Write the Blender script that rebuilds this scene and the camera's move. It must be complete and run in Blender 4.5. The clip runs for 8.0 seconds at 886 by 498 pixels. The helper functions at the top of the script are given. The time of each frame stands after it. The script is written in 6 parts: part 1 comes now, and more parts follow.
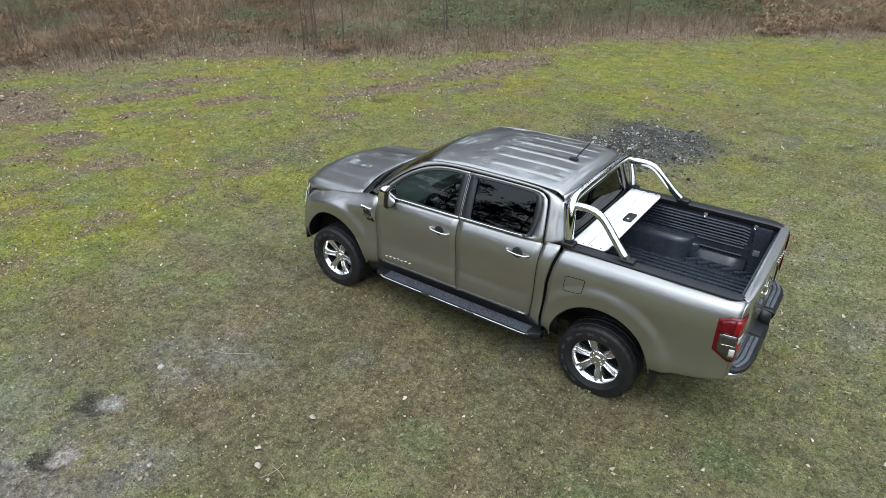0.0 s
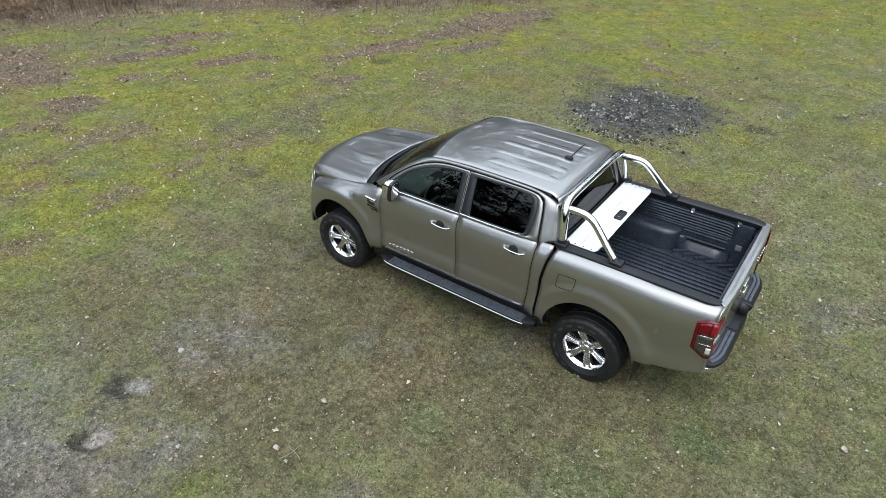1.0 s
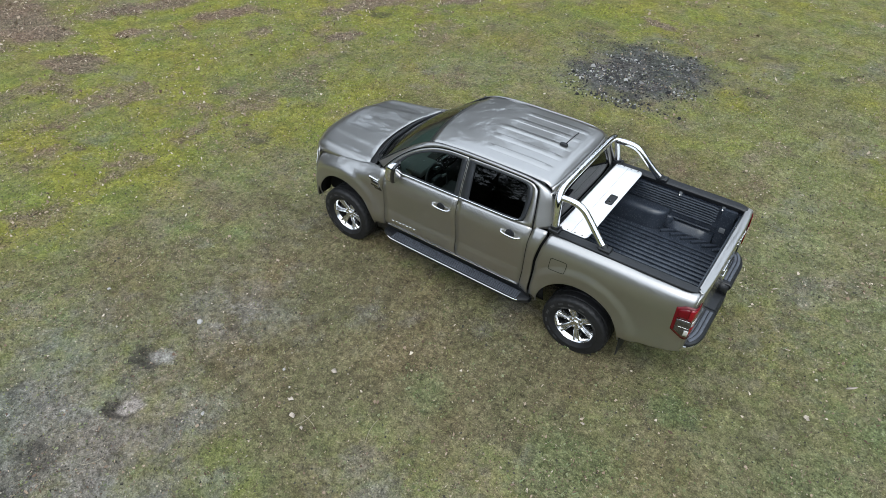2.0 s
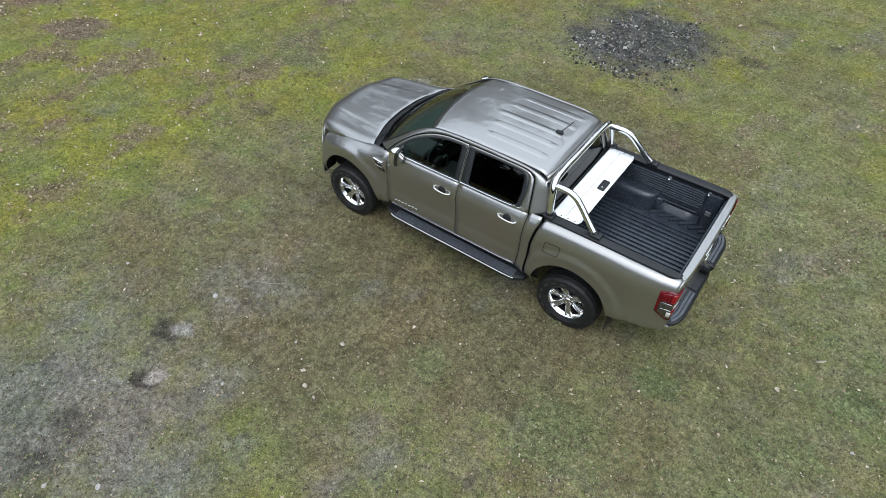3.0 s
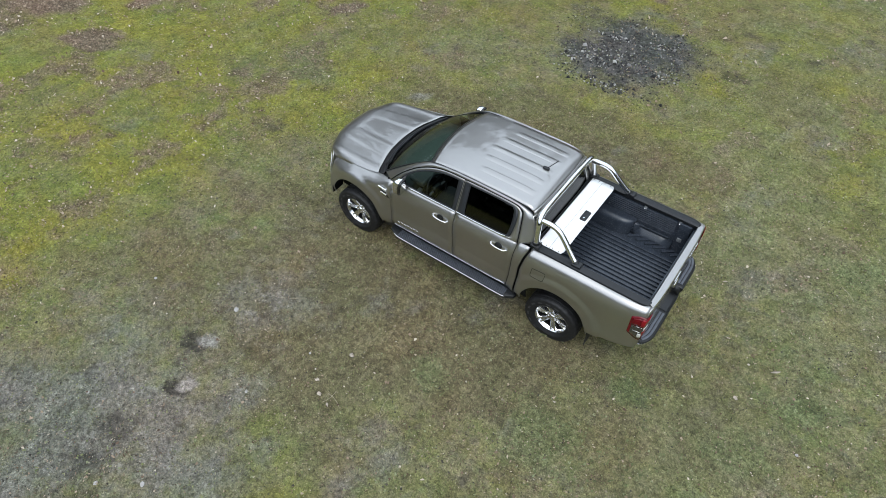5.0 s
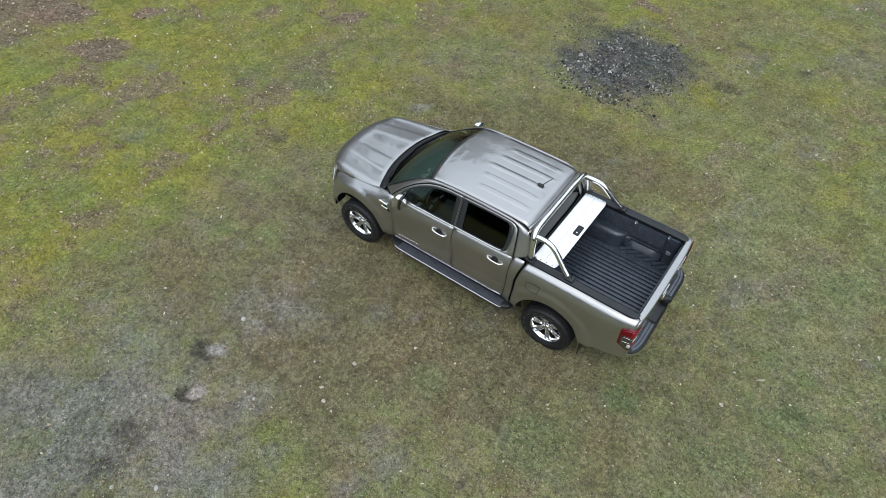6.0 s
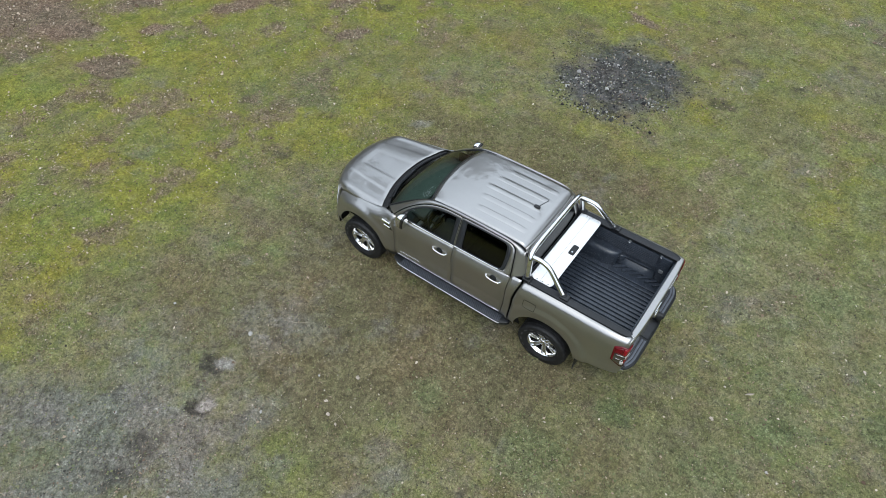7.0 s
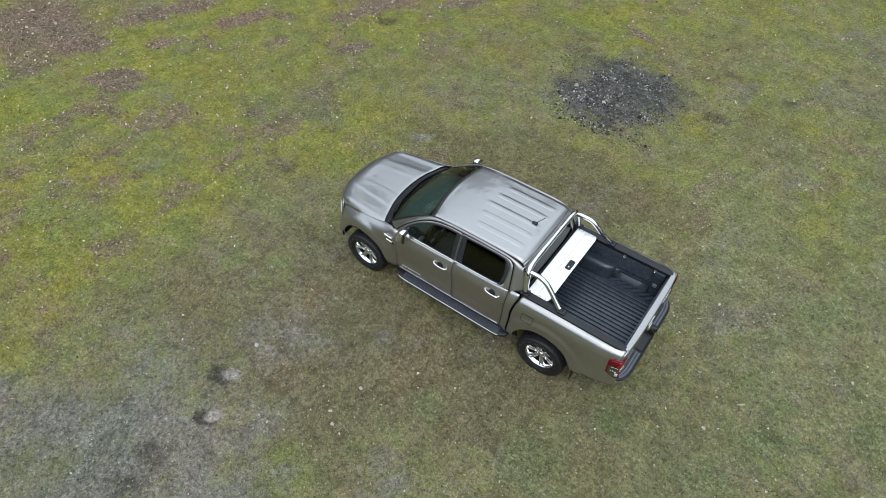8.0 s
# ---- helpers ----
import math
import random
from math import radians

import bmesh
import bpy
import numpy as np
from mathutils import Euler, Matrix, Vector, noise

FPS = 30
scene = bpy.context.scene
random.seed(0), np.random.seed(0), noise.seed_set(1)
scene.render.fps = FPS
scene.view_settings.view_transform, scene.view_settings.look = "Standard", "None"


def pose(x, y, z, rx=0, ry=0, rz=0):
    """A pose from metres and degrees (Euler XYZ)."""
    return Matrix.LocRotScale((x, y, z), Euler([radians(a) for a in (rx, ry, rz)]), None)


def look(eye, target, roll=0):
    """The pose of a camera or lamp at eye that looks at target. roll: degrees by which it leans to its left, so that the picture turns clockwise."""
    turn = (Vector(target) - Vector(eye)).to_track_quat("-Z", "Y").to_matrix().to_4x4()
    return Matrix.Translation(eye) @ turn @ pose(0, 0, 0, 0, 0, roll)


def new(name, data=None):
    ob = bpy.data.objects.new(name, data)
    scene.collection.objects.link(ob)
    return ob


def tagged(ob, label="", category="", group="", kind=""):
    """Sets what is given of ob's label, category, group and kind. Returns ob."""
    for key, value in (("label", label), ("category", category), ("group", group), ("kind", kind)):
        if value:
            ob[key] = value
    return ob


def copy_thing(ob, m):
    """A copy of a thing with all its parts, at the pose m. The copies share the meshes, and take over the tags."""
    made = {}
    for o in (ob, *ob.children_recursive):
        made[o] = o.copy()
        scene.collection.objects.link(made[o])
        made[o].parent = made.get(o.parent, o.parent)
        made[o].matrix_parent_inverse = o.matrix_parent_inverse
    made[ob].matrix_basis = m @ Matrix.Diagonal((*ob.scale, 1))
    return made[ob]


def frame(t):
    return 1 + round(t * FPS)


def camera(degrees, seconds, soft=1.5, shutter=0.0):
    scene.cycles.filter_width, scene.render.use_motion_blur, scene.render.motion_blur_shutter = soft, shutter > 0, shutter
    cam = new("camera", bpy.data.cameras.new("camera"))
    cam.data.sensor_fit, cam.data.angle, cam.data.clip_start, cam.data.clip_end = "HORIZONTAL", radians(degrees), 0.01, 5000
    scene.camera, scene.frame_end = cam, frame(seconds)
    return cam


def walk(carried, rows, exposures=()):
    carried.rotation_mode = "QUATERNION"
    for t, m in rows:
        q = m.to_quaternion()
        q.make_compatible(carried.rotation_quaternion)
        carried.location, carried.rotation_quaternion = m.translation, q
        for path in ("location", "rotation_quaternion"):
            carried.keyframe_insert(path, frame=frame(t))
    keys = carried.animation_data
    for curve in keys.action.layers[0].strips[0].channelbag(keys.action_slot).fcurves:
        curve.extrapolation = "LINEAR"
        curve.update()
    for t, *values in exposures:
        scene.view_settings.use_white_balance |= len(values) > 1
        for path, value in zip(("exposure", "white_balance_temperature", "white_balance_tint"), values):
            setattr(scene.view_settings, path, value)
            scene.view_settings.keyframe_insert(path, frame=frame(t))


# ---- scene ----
cam = camera(70.7, 8.0, soft=0.8)
PATH = [
    (0, (-1.503, 5.2, 4.031), (-0.471, 3.798, 3.047), -0.5),
    (0.5, (-1.497, 5.194, 4.373), (-0.498, 3.836, 3.298), -0.4),
    (1, (-1.494, 5.203, 4.7), (-0.527, 3.888, 3.543), -0.4),
    (1.5, (-1.5, 5.206, 5.024), (-0.568, 3.942, 3.785), -0.4),
    (3, (-1.495, 5.221, 5.902), (-0.679, 4.114, 4.45), -0.2),
    (3.5, (-1.517, 5.231, 6.186), (-0.717, 4.15, 4.705), -0.2),
    (4, (-1.526, 5.24, 6.457), (-0.739, 4.173, 4.959), -0.2),
    (4.5, (-1.539, 5.256, 6.703), (-0.76, 4.198, 5.195), -0.1),
    (6, (-1.571, 5.269, 7.353), (-0.809, 4.233, 5.821), -0.1),
    (6.5, (-1.597, 5.256, 7.539), (-0.83, 4.224, 6.007), -0.3),
    (7, (-1.601, 5.265, 7.735), (-0.832, 4.231, 6.205), -0.3),
    (7.5, (-1.607, 5.278, 7.914), (-0.838, 4.244, 6.384), -0.3),
    (8, (-1.617, 5.3, 8.06), (-0.846, 4.263, 6.534), -0.3),
]
walk(cam, [(t, look(eye, target, roll)) for t, eye, target, roll in PATH], exposures=[(0, 0.34, 6300, 7), (1.5, 0.30, 6300, 7), (3, 0.21, 6300, 7), (4.5, 0.18, 6300, 7), (8, 0.13, 6300, 7)])

# ---- world, sun, exposure ----
world = bpy.data.worlds.new("overcast_sky")
scene.world = world
world.use_nodes = True
wn = world.node_tree.nodes
sky = wn.new("ShaderNodeTexSky")
sky.sky_type = "NISHITA"
sky.sun_disc = False
sky.sun_elevation, sky.sun_rotation = radians(66), radians(-30)
sky.air_density, sky.dust_density, sky.ozone_density = 1.0, 6.0, 0.5
cloud = wn.new("ShaderNodeMix")
cloud.data_type = "RGBA"
cloud.inputs["Factor"].default_value = 0.78
cloud.inputs["B"].default_value = (11.3, 12.4, 13.9, 1)
world.node_tree.links.new(sky.outputs[0], cloud.inputs["A"])
world.node_tree.links.new(cloud.outputs["Result"], wn["Background"].inputs["Color"])
wn["Background"].inputs["Strength"].default_value = 0.13

sun_data = bpy.data.lights.new("sun", "SUN")
sun_data.energy, sun_data.angle, sun_data.color = 0.8, radians(35), (0.99, 1.0, 0.98)
sun = new("sun", sun_data)
sun.matrix_world = look((-4, 7, 14), (0, 0, 0))

# ---- materials ----
def material(name):
    m = bpy.data.materials.new(name)
    m.use_nodes = True
    return m, m.node_tree.nodes, m.node_tree.links, m.node_tree.nodes["Principled BSDF"]


def set_in(node, **values):
    for key, value in values.items():
        node.inputs[key.replace("_", " ")].default_value = value


def noise_node(nodes, links, scale, detail=4.0, rough=0.6, coord="Object"):
    tc = nodes.new("ShaderNodeTexCoord")
    n = nodes.new("ShaderNodeTexNoise")
    set_in(n, Scale=scale, Detail=detail, Roughness=rough)
    links.new(tc.outputs[coord], n.inputs["Vector"])
    return n


def ramp_node(nodes, links, src, stops):
    r = nodes.new("ShaderNodeValToRGB")
    while len(r.color_ramp.elements) < len(stops):
        r.color_ramp.elements.new(0.5)
    for e, (p, c) in zip(r.color_ramp.elements, stops):
        e.position = p
        e.color = (*c, 1) if len(c) == 3 else c
    links.new(src, r.inputs["Fac"])
    return r


def surface(name, color, rough, metal=0.0, vary=0.15, scale=8.0, bump=0.0, bump_scale=200.0, coat=0.0, rough_vary=0.1, spec=0.5):
    """A plain surface whose colour and gloss vary at two scales, with a fine relief."""
    m, nodes, links, p = material(name)
    big = noise_node(nodes, links, scale, 5.0)
    lo, hi = [tuple(c * k for c in color) for k in (1 - vary, 1 + vary)]
    r = ramp_node(nodes, links, big.outputs["Fac"], [(0.3, lo), (0.7, hi)])
    links.new(r.outputs[0], p.inputs["Base Color"])
    fine = noise_node(nodes, links, scale * 9, 3.0)
    rr = ramp_node(nodes, links, fine.outputs["Fac"], [(0.3, (max(rough - rough_vary, 0.02),) * 3), (0.75, (min(rough + rough_vary, 1.0),) * 3)])
    links.new(rr.outputs[0], p.inputs["Roughness"])
    set_in(p, Metallic=metal)
    set_in(p, **{"Specular IOR Level": spec})
    set_in(p, **{"Coat Weight": coat, "Coat Roughness": 0.04})
    if bump:
        b = nodes.new("ShaderNodeBump")
        bn = noise_node(nodes, links, bump_scale, 3.0)
        set_in(b, Strength=bump, Distance=0.002)
        links.new(bn.outputs["Fac"], b.inputs["Height"])
        links.new(b.outputs[0], p.inputs["Normal"])
    return m


def glass(name, tint, ior=1.5):
    """A thin tinted pane: the tint is what it lets through, the gloss follows Fresnel."""
    m, nodes, links, p = material(name)
    nodes.remove(p)
    out = nodes["Material Output"]
    clear, gloss, mix, fres = [nodes.new("ShaderNode" + k) for k in ("BsdfTransparent", "BsdfGlossy", "MixShader", "Fresnel")]
    clear.inputs["Color"].default_value = (*tint, 1)
    set_in(gloss, Roughness=0.015)
    set_in(fres, IOR=ior)
    links.new(fres.outputs[0], mix.inputs[0])
    links.new(clear.outputs[0], mix.inputs[1])
    links.new(gloss.outputs[0], mix.inputs[2])
    links.new(mix.outputs[0], out.inputs["Surface"])
    return m


def car_paint():
    m, nodes, links, p = material("metallic_paint")
    dust = noise_node(nodes, links, 3.0, 6.0)
    c = ramp_node(nodes, links, dust.outputs["Fac"], [(0.3, (0.368, 0.358, 0.348)), (0.7, (0.396, 0.385, 0.374))])
    links.new(c.outputs[0], p.inputs["Base Color"])
    r = ramp_node(nodes, links, dust.outputs["Fac"], [(0.3, (0.35,) * 3), (0.75, (0.41,) * 3)])
    links.new(r.outputs[0], p.inputs["Roughness"])
    set_in(p, Metallic=0.94)
    set_in(p, **{"Coat Weight": 1.0, "Coat Roughness": 0.01, "Coat IOR": 1.85})
    flake = noise_node(nodes, links, 900.0, 1.0)
    b = nodes.new("ShaderNodeBump")
    set_in(b, Strength=0.06, Distance=0.0005)
    links.new(flake.outputs["Fac"], b.inputs["Height"])
    links.new(b.outputs[0], p.inputs["Normal"])
    return m


PAINT = car_paint()
CHROME = surface("chrome", (0.78, 0.78, 0.79), 0.07, 1.0, 0.03, 6, rough_vary=0.03)
ALLOY = surface("alloy", (0.80, 0.80, 0.81), 0.20, 0.97, 0.06, 12, rough_vary=0.06)
TYRE = surface("tyre_rubber", (0.013, 0.013, 0.014), 0.58, 0, 0.35, 14, 0.3, 300, spec=0.35)
TYREMARK = surface("tyre_lettering", (0.050, 0.050, 0.052), 0.5, 0, 0.3, 30, spec=0.4)
DASH = surface("dashboard_plastic", (0.075, 0.082, 0.080), 0.55, 0, 0.15, 12, 0.3, 400)
MIRROR = surface("mirror_glass", (0.75, 0.76, 0.77), 0.03, 1.0, 0.02, 6, rough_vary=0.005)
TRIM = surface("matt_black_trim", (0.020, 0.022, 0.026), 0.38, 0, 0.15, 10, 0.1, 400)
BLACK = surface("black_plastic", (0.012, 0.013, 0.015), 0.42, 0, 0.2, 10, 0.25, 500)
LINER = surface("bed_liner_plastic", (0.034, 0.041, 0.054), 0.24, 0, 0.25, 7, 0.3, 400)
GLOSSBLACK = surface("gloss_black", (0.012, 0.012, 0.013), 0.12, 0, 0.1, 6, coat=0.6, rough_vary=0.04)
CAVITY = surface("dark_underbody", (0.010, 0.010, 0.010), 0.9, 0, 0.3, 9, spec=0.1)
STEP = surface("step_rubber", (0.095, 0.104, 0.124), 0.42, 0, 0.2, 15, 0.3, 400)
SHUTTER = surface("brushed_aluminium_cover", (0.93, 0.94, 0.95), 0.34, 0.0, 0.03, 5, 0.06, 300)
CLOTH = surface("seat_cloth", (0.035, 0.035, 0.038), 0.9, 0, 0.2, 30, 0.4, 500)
GREYTRIM = surface("grey_trim", (0.22, 0.23, 0.24), 0.4, 0.2, 0.1, 10)
RED = surface("red_lens", (0.23, 0.002, 0.010), 0.2, 0, 0.12, 20, coat=0.7, rough_vary=0.03, spec=0.25)
DARKRED = surface("dark_red_lens", (0.12, 0.002, 0.007), 0.25, 0, 0.15, 20, coat=0.25, rough_vary=0.03, spec=0.25)
SMOKE = surface("smoked_lens", (0.05, 0.045, 0.042), 0.12, 0.2, 0.2, 30, coat=1.0, rough_vary=0.03)
CLEAR = surface("clear_lens", (0.84, 0.85, 0.86), 0.10, 0.1, 0.1, 40, coat=1.0, rough_vary=0.04)
TINT = glass("tinted_glass", (0.50, 0.56, 0.54), 1.5)
DARKTINT = glass("privacy_glass", (0.05, 0.056, 0.056), 1.5)
SCREEN = glass("windscreen_glass", (0.66, 0.84, 0.75), 1.47)
LENS = surface("frosted_lens", (0.72, 0.70, 0.68), 0.15, 0.3, 0.1, 40, coat=1.0, rough_vary=0.04)

# ---- mesh helpers ----
def spline(points, n):
    """A Catmull-Rom line through the points, n samples evenly spread over its length."""
    p = np.array(points, float)
    p = np.vstack([2 * p[0] - p[1], p, 2 * p[-1] - p[-2]])
    out = []
    for i in range(1, len(p) - 2):
        for t in np.linspace(0, 1, 12, endpoint=False):
            a, b, c, d = p[i - 1:i + 3]
            out.append(0.5 * (2 * b + (c - a) * t + (2 * a - 5 * b + 4 * c - d) * t * t + (3 * b - a - 3 * c + d) * t ** 3))
    out.append(p[-2])
    return resample(np.array(out), n)


def resample(p, n):
    p = np.array(p, float)
    d = np.r_[0, np.cumsum(np.linalg.norm(np.diff(p, axis=0), axis=1))]
    s = np.linspace(0, d[-1], n)
    return np.stack([np.interp(s, d, p[:, k]) for k in range(p.shape[1])], 1)


def sheet(P, close_u=False, close_v=False):
    """Vertices and quads of a grid of points P[u, v]."""
    P = np.asarray(P, float)
    nu, nv = P.shape[:2]
    f = []
    for i in range(nu if close_u else nu - 1):
        for j in range(nv if close_v else nv - 1):
            k, l = (i + 1) % nu, (j + 1) % nv
            f.append((i * nv + j, k * nv + j, k * nv + l, i * nv + l))
    return P.reshape(-1, 3), f


def merge(*shapes):
    vs, fs, n = [], [], 0
    for v, f in shapes:
        v = np.asarray(v, float).reshape(-1, 3)
        vs.append(v)
        fs += [tuple(i + n for i in q) for q in f]
        n += len(v)
    return np.vstack(vs), fs


def flip(shape):
    v, f = shape
    return np.asarray(v) * np.array([1, -1, 1]), [tuple(reversed(q)) for q in f]


def moved(shape, m):
    v, f = shape
    return np.array([m @ Vector(p) for p in v]), f


def block(x0, x1, y0, y1, z0, z1, bevel=0.01, segments=2):
    bm = bmesh.new()
    bmesh.ops.create_cube(bm, size=1.0, matrix=Matrix.LocRotScale(((x0 + x1) / 2, (y0 + y1) / 2, (z0 + z1) / 2), None, (x1 - x0, y1 - y0, z1 - z0)))
    if bevel:
        bmesh.ops.bevel(bm, geom=bm.edges[:], offset=bevel, segments=segments, affect="EDGES", profile=0.6)
    bm.verts.index_update()
    out = np.array([v.co[:] for v in bm.verts]), [tuple(v.index for v in f.verts) for f in bm.faces]
    bm.free()
    return out


def tube(points, radius, n=14, samples=None, squash=1.0):
    """A round bar along a smooth line, with closed ends."""
    p = spline(points, samples or 8 * len(points))
    t = np.gradient(p, axis=0)
    t /= np.linalg.norm(t, axis=1)[:, None]
    up = np.array([0, 0, 1.0]) if abs(t[0][2]) < 0.9 else np.array([1.0, 0, 0])
    rings = []
    for a, d in zip(p, t):
        side = np.cross(d, up)
        side /= np.linalg.norm(side)
        up = np.cross(side, d)
        ang = np.linspace(0, 2 * np.pi, n, endpoint=False)
        rings.append(a + radius * (np.cos(ang)[:, None] * side + squash * np.sin(ang)[:, None] * up))
    v, f = sheet(np.array(rings), close_v=True)
    k = len(v)
    return v, f + [tuple(range(n)), tuple(reversed(range(k - n, k)))]


def lathe(profile, n=48, shape=None):
    """A turned form round the y axis from (radius, y) pairs; shape(i, j, r, y) may change a radius."""
    P = np.zeros((n, len(profile), 3))
    for i in range(n):
        a = 2 * math.pi * i / n
        for j, (r, y) in enumerate(profile):
            q = shape(i, j, r, y) if shape else r
            P[i, j] = (q * math.cos(a), y, q * math.sin(a))
    return sheet(P, close_u=True)


def mesh(name, shape, angle=32):
    v, f = shape
    me = bpy.data.meshes.new(name)
    me.from_pydata([tuple(p) for p in np.asarray(v).tolist()], [], f)
    bm = bmesh.new()
    bm.from_mesh(me)
    bmesh.ops.remove_doubles(bm, verts=bm.verts[:], dist=1e-5)
    bmesh.ops.recalc_face_normals(bm, faces=bm.faces[:])
    bm.to_mesh(me)
    bm.free()
    me.polygons.foreach_set("use_smooth", [True] * len(me.polygons))
    me.set_sharp_from_angle(angle=radians(angle))
    return me


def part(name, shape, mat, parent=None, label="", solid=0.0, angle=32):
    """One mesh object under its thing; solid gives a sheet its thickness, centred."""
    me = mesh(name, shape, angle)
    me.materials.append(mat)
    ob = new(name, me)
    ob.parent = parent
    if solid:
        s = ob.modifiers.new("thickness", "SOLIDIFY")
        s.thickness, s.offset = solid, 0.0
    return tagged(ob, label)


def pair(name, shape, mat, parent, label="", solid=0.0, angle=32):
    """The part and its mirror image on the other side of the vehicle."""
    a = part(name, shape, mat, parent, label, solid, angle)
    b = part(name, flip(shape), mat, parent, label, solid, angle)
    return a, b


def smooth01(t):
    t = np.clip(t, 0, 1)
    return t * t * (3 - 2 * t)

# ---- the pickup truck: x forward from the rear axle, y to its left ----
FRONT_AXLE = 3.21
ARCHES = ((0.0, 0.50, 0.475), (3.20, 0.50, 0.470))


def side_y(x, z):
    """Half width of the body at a place on its flank."""
    zs = [0.35, 0.50, 0.58, 0.66, 0.80, 1.00, 1.15, 1.24, 1.31, 1.37, 1.42]
    ws = [0.835, 0.850, 0.880, 0.897, 0.886, 0.892, 0.901, 0.892, 0.866, 0.825, 0.79]
    y = np.mean([np.interp(z + d, zs, ws) for d in (-0.03, -0.015, 0, 0.015, 0.03)], axis=0)
    y = y - (0.055 + 0.035 * np.clip((z - 0.75) / 0.2, 0, 1)) * np.clip((x - 2.9) / 0.80, 0, 1) ** 2 - 0.035 * np.clip((-0.72 - x) / 0.33, 0, 1) ** 2
    y = y + 0.010 * smooth01((0.815 - z) / 0.035) * smooth01((z - 0.56) / 0.06) * smooth01((x - 0.62) / 0.15) * smooth01((2.62 - x) / 0.15)
    for xc, zc, r in ARCHES:
        d = np.hypot(x - xc, (z - zc) * 1.0)
        y = y + 0.030 * smooth01((0.675 - d) / 0.10)
    return y


def glass_y(z):
    """Half width of the cab above the belt line."""
    t = np.clip((z - 1.36) / 0.40, -0.3, 1.2)
    return 0.832 - 0.175 * np.sign(t) * np.abs(t) ** 1.12


def arch_bottom(x, sill):
    for xc, zc, r in ARCHES:
        if abs(x - xc) <= r:
            return zc + math.sqrt(max(r * r - (x - xc) ** 2, 0)) * 1.0
    return sill(x)


def panel(front, rear, bottom, top, us, nv=16, y=side_y, roll=None):
    """A body panel: edges front(z), rear(z), bottom(x), top(x); laid on the flank."""
    P = np.zeros((len(us), nv, 3))
    for i, u in enumerate(us):
        z0 = bottom(front(0.55) + (rear(0.55) - front(0.55)) * u)
        z1 = top(front(1.36) + (rear(1.36) - front(1.36)) * u)
        for j in range(nv):
            z = z0 + (z1 - z0) * j / (nv - 1)
            x = front(z) + (rear(z) - front(z)) * u
            P[i, j] = (x, y(x, z) - (roll(x, z, z1) if roll else 0), z)
    return sheet(P)


def us_with_arch(x0, x1, xc, r, n):
    """Column places between two edges, close together where the wheel arch begins and ends."""
    xs = sorted(set([*np.linspace(x0, x1, n), *(xc + r * np.cos(np.linspace(0, math.pi, 25))), xc + r + 0.002, xc - r - 0.002]))
    xs = [x for x in xs if min(x0, x1) <= x <= max(x0, x1)]
    return sorted((x - x0) / (x1 - x0) for x in xs)


def line(*pts):
    a = np.array(pts)
    return lambda q: float(np.interp(q, a[:, 0], a[:, 1]))


truck = tagged(new("pickup_truck"), "grey-beige metallic double-cab pickup truck parked on mossy grass", "pickup truck")

# lower flank panels
door_front_edge = line((0.5, 2.545), (1.1, 2.53), (1.36, 2.50))
door_split_f = line((0.5, 1.517), (1.1, 1.517), (1.36, 1.513))
door_split_r = line((0.5, 1.509), (1.1, 1.509), (1.36, 1.505))
door_rear_edge = line((0.5, 0.695), (0.8, 0.665), (1.1, 0.645), (1.36, 0.625))
corner_front = line((0.5, 0.687), (0.8, 0.657), (1.1, 0.637), (1.36, 0.617))
corner_rear = line((0.5, 0.575), (1.04, 0.545), (1.25, 0.50), (1.36, 0.465))
bed_front = line((0.5, 0.548), (1.04, 0.515), (1.25, 0.470), (1.36, 0.435))
sill = line((-1.1, 0.72), (-0.98, 0.68), (-0.6, 0.575), (-0.5, 0.555), (0.6, 0.575), (2.5, 0.570), (2.7, 0.52), (3.7, 0.50))
belt = line((0.5, 1.395), (0.8, 1.375), (1.5, 1.362), (2.5, 1.345))

fender_top = line((2.5, 1.335), (2.74, 1.285), (2.94, 1.235), (3.3, 1.175), (3.6, 1.110), (3.7, 1.080))


def fender_roll(x, z, z1):
    depth = 0.03 + 0.090 * float(smooth01((x - 2.5) / 0.35)) + 0.015 * float(smooth01((x - 3.3) / 0.4))
    return depth * float(np.clip((z - (z1 - 0.17)) / 0.17, 0, 1)) ** 2


fender_us = us_with_arch(3.70, 2.553, 3.20, 0.470, 16)
fender = pair("front_fender", panel(lambda z: 3.70, lambda z: door_front_edge(z) + 0.008, lambda x: arch_bottom(x, sill), fender_top, fender_us, 22, roll=fender_roll), PAINT, truck, solid=0.008)
uu = np.linspace(0, 1, 14)
door_sill = line((0.5, 0.622), (1.5, 0.612), (2.6, 0.602))
front_doors = pair("front_door", panel(door_front_edge, door_split_f, door_sill, belt, uu, 24), PAINT, truck, solid=0.01)
rear_doors = pair("rear_door", panel(door_split_r, door_rear_edge, door_sill, belt, uu, 24), PAINT, truck, solid=0.01)
pair("cab_corner", panel(corner_front, corner_rear, lambda x: 0.56, belt, np.linspace(0, 1, 5), 24), PAINT, truck, solid=0.01)
bed_us = us_with_arch(0.548, -1.045, 0.0, 0.475, 44)


def bed_roll(x, z, z1):
    return 0.045 * float(np.clip((z - (z1 - 0.05)) / 0.05, 0, 1)) ** 2


bed_side = panel(bed_front, lambda z: -1.045, lambda x: arch_bottom(x, sill), lambda x: 1.372, bed_us, 46, roll=bed_roll)
beds = pair("bed_side", bed_side, PAINT, truck, solid=0.008)

